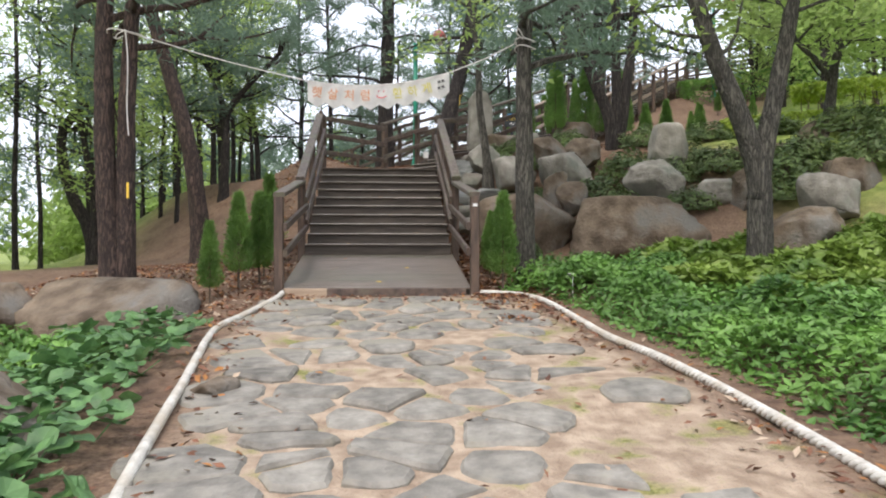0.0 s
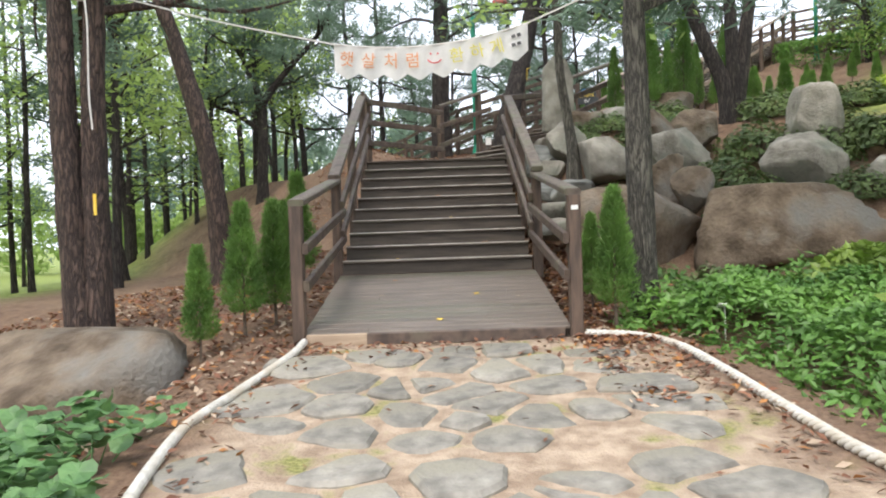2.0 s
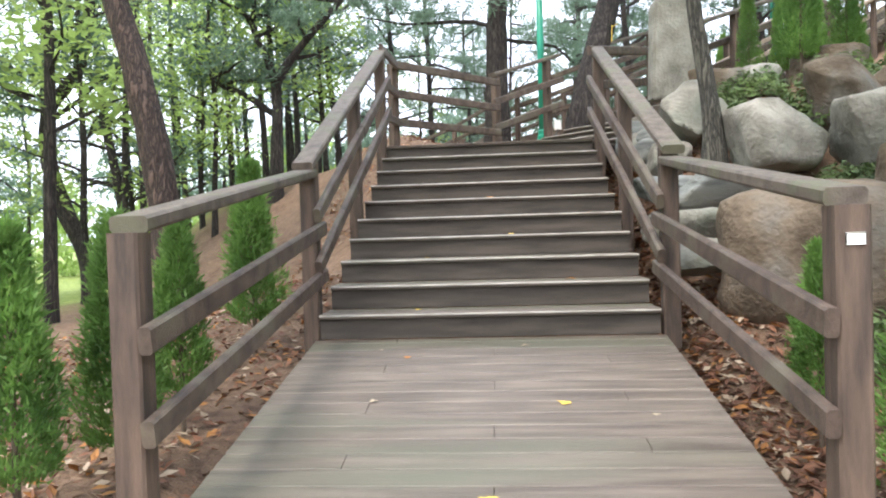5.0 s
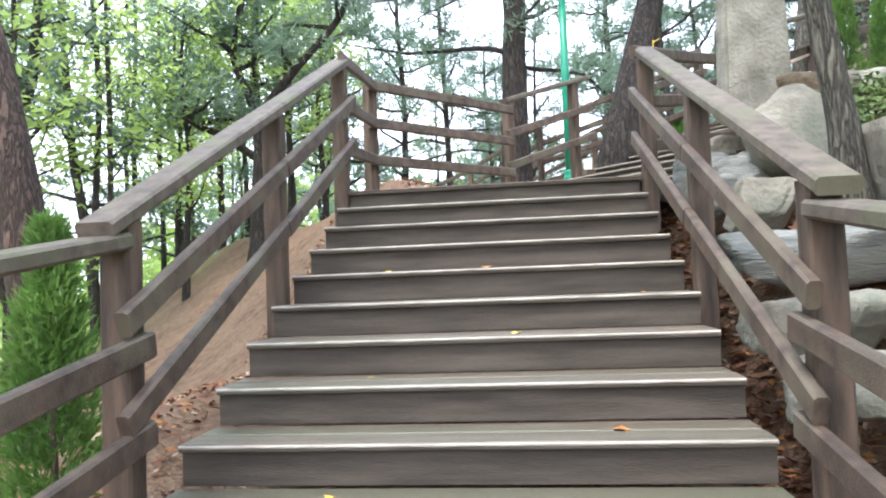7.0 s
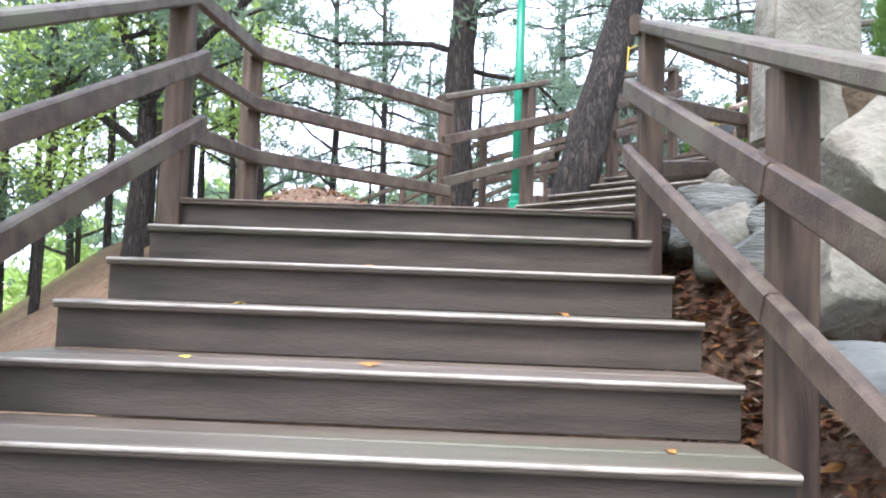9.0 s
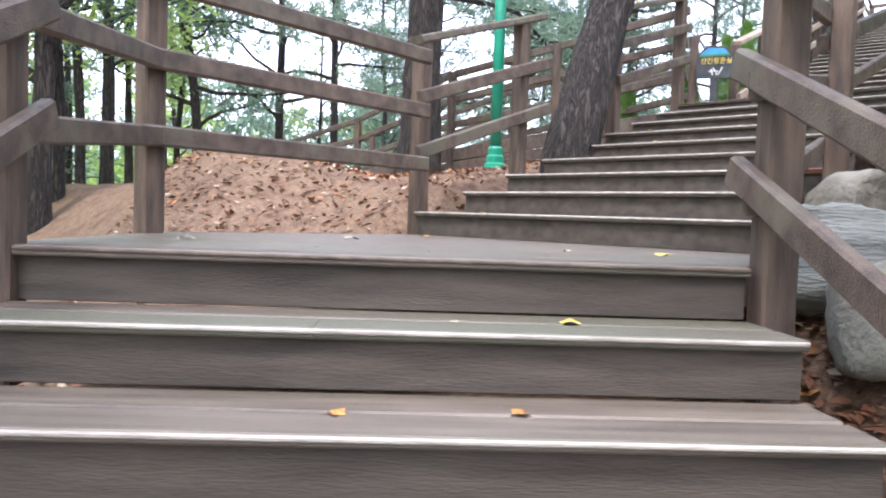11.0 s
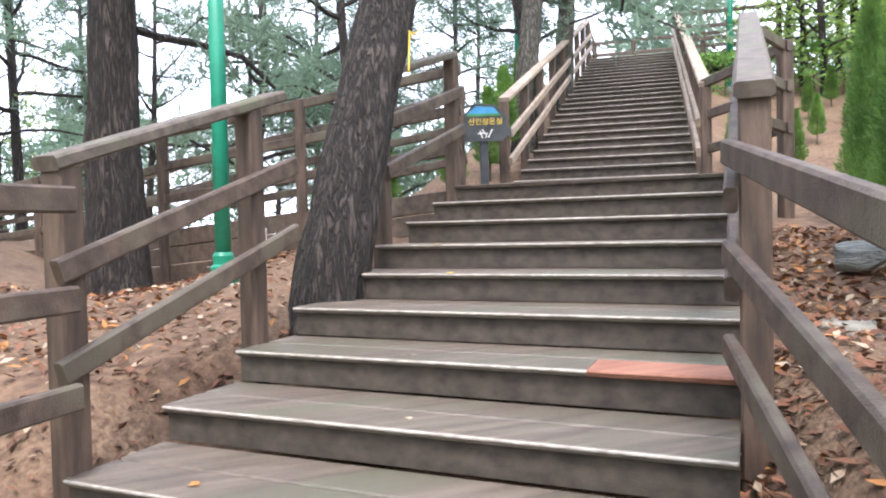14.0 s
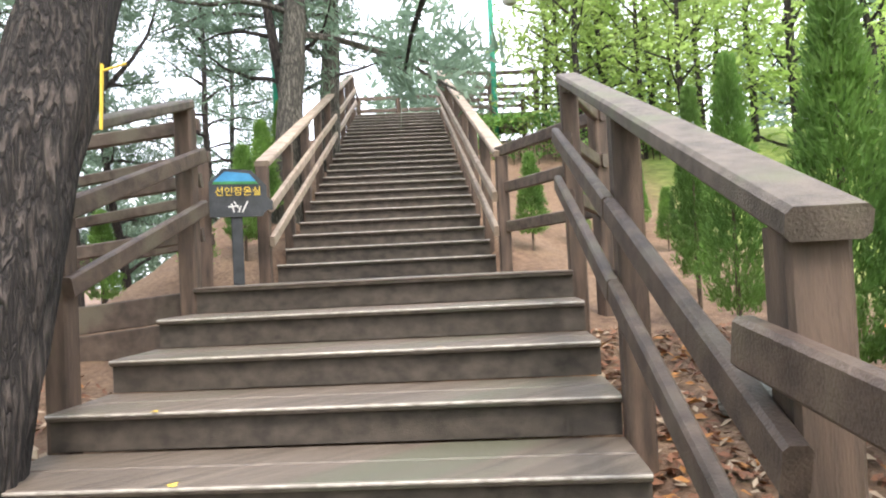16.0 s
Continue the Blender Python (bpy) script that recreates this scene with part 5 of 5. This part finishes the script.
# ---- wooden sign by the upper landing ----
SIGN_WOOD = material("dark_blue_board", (0.018, 0.022, 0.025), (0.05, 0.055, 0.06), 0.55, 8, 0.3, 60)
SIGN_BLUE = material("painted_blue", (0.03, 0.22, 0.45), (0.06, 0.32, 0.58), 0.6, 8, 0, 60)
SIGN_GREEN = material("painted_green", (0.03, 0.20, 0.06), (0.06, 0.30, 0.10), 0.6, 8, 0, 60)
SIGN_YELLOW = material("painted_yellow", (0.75, 0.50, 0.05), (0.85, 0.62, 0.10), 0.6, 8, 0, 60)
sp = at3(-0.22, -0.55)
sign = thing("sign", "dark wooden sign post with a painted board and yellow lettering", "sign", at=(*sp, Z2 - 0.05))
sign.rotation_euler[2] = math.atan2(0.42, 0.9) * -1
timber("post", SIGN_WOOD, sign, (-0.02, 0.03, -0.4), (-0.02, 0.03, 1.02), 0.10, 0.06, up=(0, 1, 0))
bm = bmesh.new()
shape = [(-0.25, 0.66), (0.20, 0.66), (0.25, 0.72), (0.30, 0.72), (0.30, 0.80), (0.25, 0.84), (0.25, 0.94), (0.12, 1.08), (-0.12, 1.10), (-0.25, 0.98)]
f0 = [bm.verts.new((x, -0.02, z)) for x, z in shape]
f1 = [bm.verts.new((x, 0.02, z)) for x, z in shape]
bm.faces.new(f0)
bm.faces.new(f1[::-1])
for i in range(len(shape)):
    j = (i + 1) % len(shape)
    bm.faces.new((f0[j], f0[i], f1[i], f1[j]))
board = part("board", bm, SIGN_WOOD, sign)
for pts, mat, yy in (([(-0.21, 0.98), (0.16, 0.98), (0.10, 1.05), (-0.11, 1.07)], SIGN_BLUE, -0.025), ([(-0.22, 0.955), (0.18, 0.955), (0.16, 0.98), (-0.21, 0.98)], SIGN_GREEN, -0.0251)):
    bm = bmesh.new()
    a_ = [bm.verts.new((x, yy, z)) for x, z in pts]
    b_ = [bm.verts.new((x, -0.019, z)) for x, z in pts]
    bm.faces.new(a_)
    bm.faces.new(b_[::-1])
    for i in range(4):
        j = (i + 1) % 4
        bm.faces.new((a_[j], a_[i], b_[i], b_[j]))
    part("painting", bm, mat, board)
letters("lettering", "선인장온실", 0.088, SIGN_YELLOW, board, Matrix.Translation((0.0, -0.024, 0.885)))
for (x0, z0), (x1, z1) in (((-0.06, 0.78), (-0.04, 0.70)), ((-0.09, 0.75), (0.0, 0.76)), ((0.03, 0.70), (0.08, 0.80)), ((0.0, 0.70), (0.02, 0.76)), ((-0.04, 0.80), (0.0, 0.74))):
    timber("drawing", WHITE, board, (x0, -0.022, z0), (x1, -0.022, z1), 0.006, 0.014, up=(1, 0, 0.3), edge=0.001)

# ---- boardwalk branching off to the far side ----
q5, bp_, cp_, dp_ = at2(-0.1, 4.45), (0.6, 12.0), (-1.1, 15.4), (-3.3, 18.9)
railing("plain timber railing of the branching boardwalk", [(*q5, 2.6, 4.45), (1.95, 10.7, 2.5, 4.28), (*bp_, 2.3, 4.1), (*cp_, 2.0, 3.8), (*dp_, 1.6, 3.55)], capped=False, drops=(0.42, 0.80), skip=(0,))
railing("plain timber railing on the far side of the branching boardwalk", [(3.9, 10.9, 2.6, 4.5), (2.9, 12.0, 2.5, 4.32), (1.8, 13.2, 2.3, 4.15), (0.2, 16.2, 2.0, 3.85)], capped=False, drops=(0.42, 0.80))
wall = thing("retaining_boards", "horizontal brown retaining boards under the branching boardwalk", "retaining wall")
for p, q, z0, z1 in ((q5, bp_, 3.17, 2.84), (bp_, cp_, 2.84, 2.62), (cp_, dp_, 2.62, 2.42)):
    for k in range(3):
        timber("board", RAIL, wall, (*p, z0 - 0.205 * k), (*q, z1 - 0.205 * k), 0.04, 0.195)
deck("grey boards of the branching walkway", [(q5[0] + 0.05, q5[1] + 0.1), (3.85, 10.85), (1.8, 13.1), (0.65, 12.1)], 2.86, -45.5)
railing("timber railing round a far landing", [(-3.9, 19.6, 1.6, 3.6), (-3.5, 18.6, 1.6, 3.6), (-2.4, 19.4, 1.6, 3.6), (-1.0, 18.4, 1.9, 3.8)], capped=False, drops=(0.42, 0.78))
flight("short flight of grey timber steps seen far off", Vector((-3.1, 19.6, 0)), Vector((1, 0.3, 0)).normalized(), Vector((-0.3, 1, 0)).normalized(), 1.2, 0.35, 0.16, 6, 2.15, planks=1)

tag = thing("tag", "small white plastic tag on the railing post", "tag", at=(1.25, -2.482, 0.66))
timber("plate", WHITE, tag, (-0.03, 0, 0), (0.03, 0, 0), 0.006, 0.04)
tag = thing("tag", "narrow yellow tag on the pine trunk", "tag", at=(-3.2, -2.05, 0.85))
timber("plate", SIGN_YELLOW, tag, (0, 0, -0.10), (0, 0, 0.10), 0.03, 0.012, up=(0, 1, 0))
tag = thing("ribbon", "narrow yellow ribbon hanging on the pine trunk", "ribbon", at=(p7[0] + 0.66, p7[1] + 0.05, 4.15))
timber("strip", SIGN_YELLOW, tag, (0, 0, -0.16), (0.01, -0.01, 0.12), 0.02, 0.006, up=(0.7, -0.7, 0), edge=0.001)
timber("strip", SIGN_YELLOW, tag, (0.005, 0.0, 0.09), (0.10, -0.04, 0.13), 0.02, 0.006, edge=0.001)
tag = thing("plant_label", "small white plant label among the leaves", "label", at=on_ground(2.45, -2.75, 0.30))
timber("plate", WHITE, tag, (-0.06, 0, 0), (0.06, 0, 0.0), 0.05, 0.006, up=(0, 0.5, 1))
timber("stake", WHITE, tag, (0, 0, -0.45), (0, 0, 0), 0.012, 0.012, up=(0, 1, 0))

# ---- fallen leaves ----
LITTER = [material("brown_dead_leaves", (0.085, 0.034, 0.018), (0.26, 0.115, 0.06), 0.75, 2, 0.2, 20, vary=0.45),
          material("orange_dead_leaves", (0.30, 0.12, 0.03), (0.48, 0.22, 0.06), 0.7, 2, 0.2, 20, vary=0.35),
          material("pale_dead_leaves", (0.30, 0.22, 0.15), (0.46, 0.36, 0.26), 0.8, 2, 0.2, 20, vary=0.3)]
r = random.Random(5)
beds = [bmesh.new() for _ in LITTER]


def drop_leaf(x, y, lift=0.012):
    if -1.22 < x < 1.22 and -2.45 < y < 6.5:
        return
    u, v = upper_local(x, y)
    if -0.05 < u < 2.35 and -2.2 < v < 6:
        return
    z = ground_height(x, y) + 0.035 * noise.noise(Vector((x, y, 0)) * 1.4) + 0.014 * noise.noise(Vector((x, y, 3)) * 5)
    k = r.random()
    leaf_quad(beds[0 if k < 0.66 else 1 if k < 0.82 else 2], Vector((x, y, z + lift + r.uniform(0, 0.025))), Vector((r.gauss(0, 0.4), r.gauss(0, 0.4), 1)), r.uniform(0.025, 0.05), r)


for _ in range(6500):
    drop_leaf(r.uniform(-4.6, -1.25), r.uniform(-4.6, 3.5))
for _ in range(5200):
    drop_leaf(1.25 + abs(r.gauss(0, 0.5)), r.uniform(-2.9, 4.2))
for _ in range(420):
    drop_leaf(r.uniform(1.2, 2.2), r.uniform(-4.4, -2.4))
for _ in range(5500):
    drop_leaf(r.uniform(-3.0, 2.5), r.uniform(5.0, 11.0))
for _ in range(3600):
    x, y = at2(2.45 + abs(r.gauss(0, 1.1)), r.uniform(-0.8, 4.8))
    drop_leaf(x, y)
for _ in range(700):
    y = r.uniform(-11, -2.5)
    s = r.random() < 0.5
    x = rope_x(y, s) + r.gauss(0.12 if s else -0.15, 0.16)
    drop_leaf(x, y)
for _ in range(110):
    drop_leaf(r.uniform(-1.6, 2.2), r.uniform(-11, -2.6))
for _ in range(260):
    drop_leaf(r.uniform(-1.5, 1.8), -2.46 - abs(r.gauss(0, 0.35)))
for bm, mat, lab in zip(beds, LITTER, ("brown dead leaves strewn over the bank", "orange dead leaves strewn over the bank", "pale dry leaves strewn over the bank")):
    tagged(part("leaf_litter", bm, mat), lab, "fallen leaves", kind="stuff")

# single leaves on the boards
bm = bmesh.new()
rim, hubv = [], bm.verts.new((0, 0, 0.003))
for k in range(15):
    a = math.tau * k / 15
    q = 0.036 * (1.0 if k % 3 == 0 else 0.62) * (1.25 if k < 3 or k > 12 else 1)
    rim.append(bm.verts.new((q * math.cos(a), q * math.sin(a), 0.005 * math.cos(2 * a) - 0.003)))
for k in range(15):
    bm.faces.new((hubv, rim[k], rim[(k + 1) % 15]))
LEAF_ME = bpy.data.meshes.new("fallen_leaf")
bm.to_mesh(LEAF_ME)
bm.free()
YELLOW = material("yellow_leaf", (0.55, 0.36, 0.05), (0.72, 0.52, 0.10), 0.7, 20, 0.2, 60, vary=0.15)
PALE = material("pale_leaf", (0.34, 0.27, 0.18), (0.50, 0.42, 0.30), 0.7, 20, 0.2, 60, vary=0.15)
leaf_meshes = []
for m_, w_ in ((LITTER[1], "orange"), (YELLOW, "yellow"), (PALE, "pale")):
    c = LEAF_ME.copy()
    c.materials.append(m_)
    leaf_meshes.append((c, w_))


def single(x, y, z, kind, size=1.0, turn=0.0):
    me_, w_ = leaf_meshes[kind]
    o = tagged(part_mesh("fallen_leaf", me_), "single %s fallen leaf lying on the boards" % w_, "leaf", "leaves on the boards")
    o.matrix_world = Matrix.Translation((x, y, z + 0.010 * size)) @ Matrix.Rotation(turn, 4, "Z") @ Matrix.Scale(size, 4)


def on_step(k, x, f, kind, size=1.0):
    single(x, G1 * (k - 1) + G1 * f, R1 * k, kind, size, x * 9 + k)


for k, x, f, kind, s in ((2, 0.62, 0.45, 0, 1.1), (4, 0.2, 0.3, 1, 0.8), (6, 0.02, 0.3, 0, 1.1), (7, 0.7, 0.6, 0, 0.9), (7, -0.55, 0.5, 1, 0.8), (5, 0.9, 0.5, 0, 0.6), (8, 0.35, 0.5, 0, 0.8), (3, -0.5, 0.6, 1, 0.6), (1, -0.5, 0.6, 1, 0.7), (9, 0.2, 0.4, 2, 0.5), (8, -0.1, 0.4, 0, 0.8), (6, -0.6, 0.4, 1, 0.7), (9, 0.55, 0.5, 1, 1.0)):
    on_step(k, x, f, kind, s)
for x, y, kind, s in ((0.42, -1.15, 1, 1.1), (0.02, -2.1, 1, 1.2), (0.85, -1.3, 2, 0.6), (-0.6, -1.1, 2, 0.8), (0.25, -0.2, 2, 0.8), (-0.5, -0.4, 0, 0.8), (-0.7, -0.25, 2, 0.5)):
    single(x, y, 0.163 * y, kind, s, x * 7)
for x, y, kind, s in ((-0.25, 4.7, 2, 1.4), (0.15, 5.7, 0, 1.0), (1.12, 3.95, 1, 1.0), (-0.9, 4.1, 2, 1.3), (0.75, 4.1, 2, 0.6)):
    single(x, y, Z1, kind, s, x * 5)
for u, v, k, kind, s in ((0.55, 0.1, 1, 0, 0.8), (1.2, 0.65, 2, 2, 0.6), (0.8, 2.1, 5, 1, 0.7), (1.7, 3.1, 7, 2, 0.7), (0.5, 2.6, 6, 1, 0.6), (1.0, 1.15, 3, 2, 0.5)):
    x, y = at2(u, v)
    single(x, y, Z1 + R2 * k, kind, s, u * 8)

# ---- flagstones of the path, one by one ----
path = tagged(new("stone_path"), "irregular grey flagstones set in sand", "path", kind="structure")
r = random.Random(21)
seeds = []
y = -12.6
row = 0
while y < -2.75:
    x0, x1 = rope_x(y, True) + 0.42, rope_x(y, False) - 0.55
    if row % 2:
        x0 += 0.28
    x = x0
    while x < x1:
        seeds.append((x + r.uniform(-0.13, 0.13), y + r.uniform(-0.16, 0.16)))
        x += r.uniform(0.32, 0.72)
    y += r.uniform(0.27, 0.40)
    row += 1
for i, (sx, sy) in enumerate(seeds):
    if r.random() < 0.06 or (sx > 1.0 and r.random() < 0.25):
        continue
    size = r.uniform(0.20, 0.46)
    poly = []
    for k in range(12):
        a = math.tau * k / 12
        q = size * (1 + r.uniform(-0.10, 0.08))
        poly.append((sx + q * 1.12 * math.cos(a), sy + q * 0.85 * math.sin(a)))
    gap = r.uniform(0.015, 0.055)
    for j, (tx, ty) in enumerate(seeds):
        if j != i and abs(tx - sx) + abs(ty - sy) < 1.6:
            nx, ny = tx - sx, ty - sy
            d = math.hypot(nx, ny)
            nx, ny = nx / d, ny / d
            poly = clip(poly, nx, ny, nx * sx + ny * sy + d / 2 - gap)
            if len(poly) < 3:
                break
    if len(poly) < 4:
        continue
    worn = []
    for (ax, ay), (bx, by) in zip(poly, poly[1:] + poly[:1]):
        d = math.hypot(bx - ax, by - ay)
        cuts = max(1, int(d / 0.07))
        for c in range(cuts):
            px_, py_ = ax + (bx - ax) * c / cuts, ay + (by - ay) * c / cuts
            w = 0.05 * noise.noise(Vector((px_ * 4, py_ * 4, i))) + 0.022 * noise.noise(Vector((px_ * 15, py_ * 15, i)))
            w -= 0.012 if c == 0 else 0.0
            worn.append((px_ + (px_ - sx) * w / size, py_ + (py_ - sy) * w / size))
    poly = worn
    bm = bmesh.new()
    slope = [(x - sx, y - sy) for x, y in poly]
    slab(bm, slope, -0.10, 0.0, 0.022)
    for v in bm.verts:
        z = ground_height(v.co.x + sx, v.co.y + sy) + 0.035 * noise.noise(Vector((v.co.x + sx, v.co.y + sy, 0)) * 1.4) + 0.026 + 0.009 * noise.noise(Vector((v.co.x * 5 + i, v.co.y * 5, 0)))
        v.co.z += z
    o = part("flagstone", bm, SLATE, path)
    o.location = (sx, sy, (0.0, 0.012, -0.008)[i % 3])
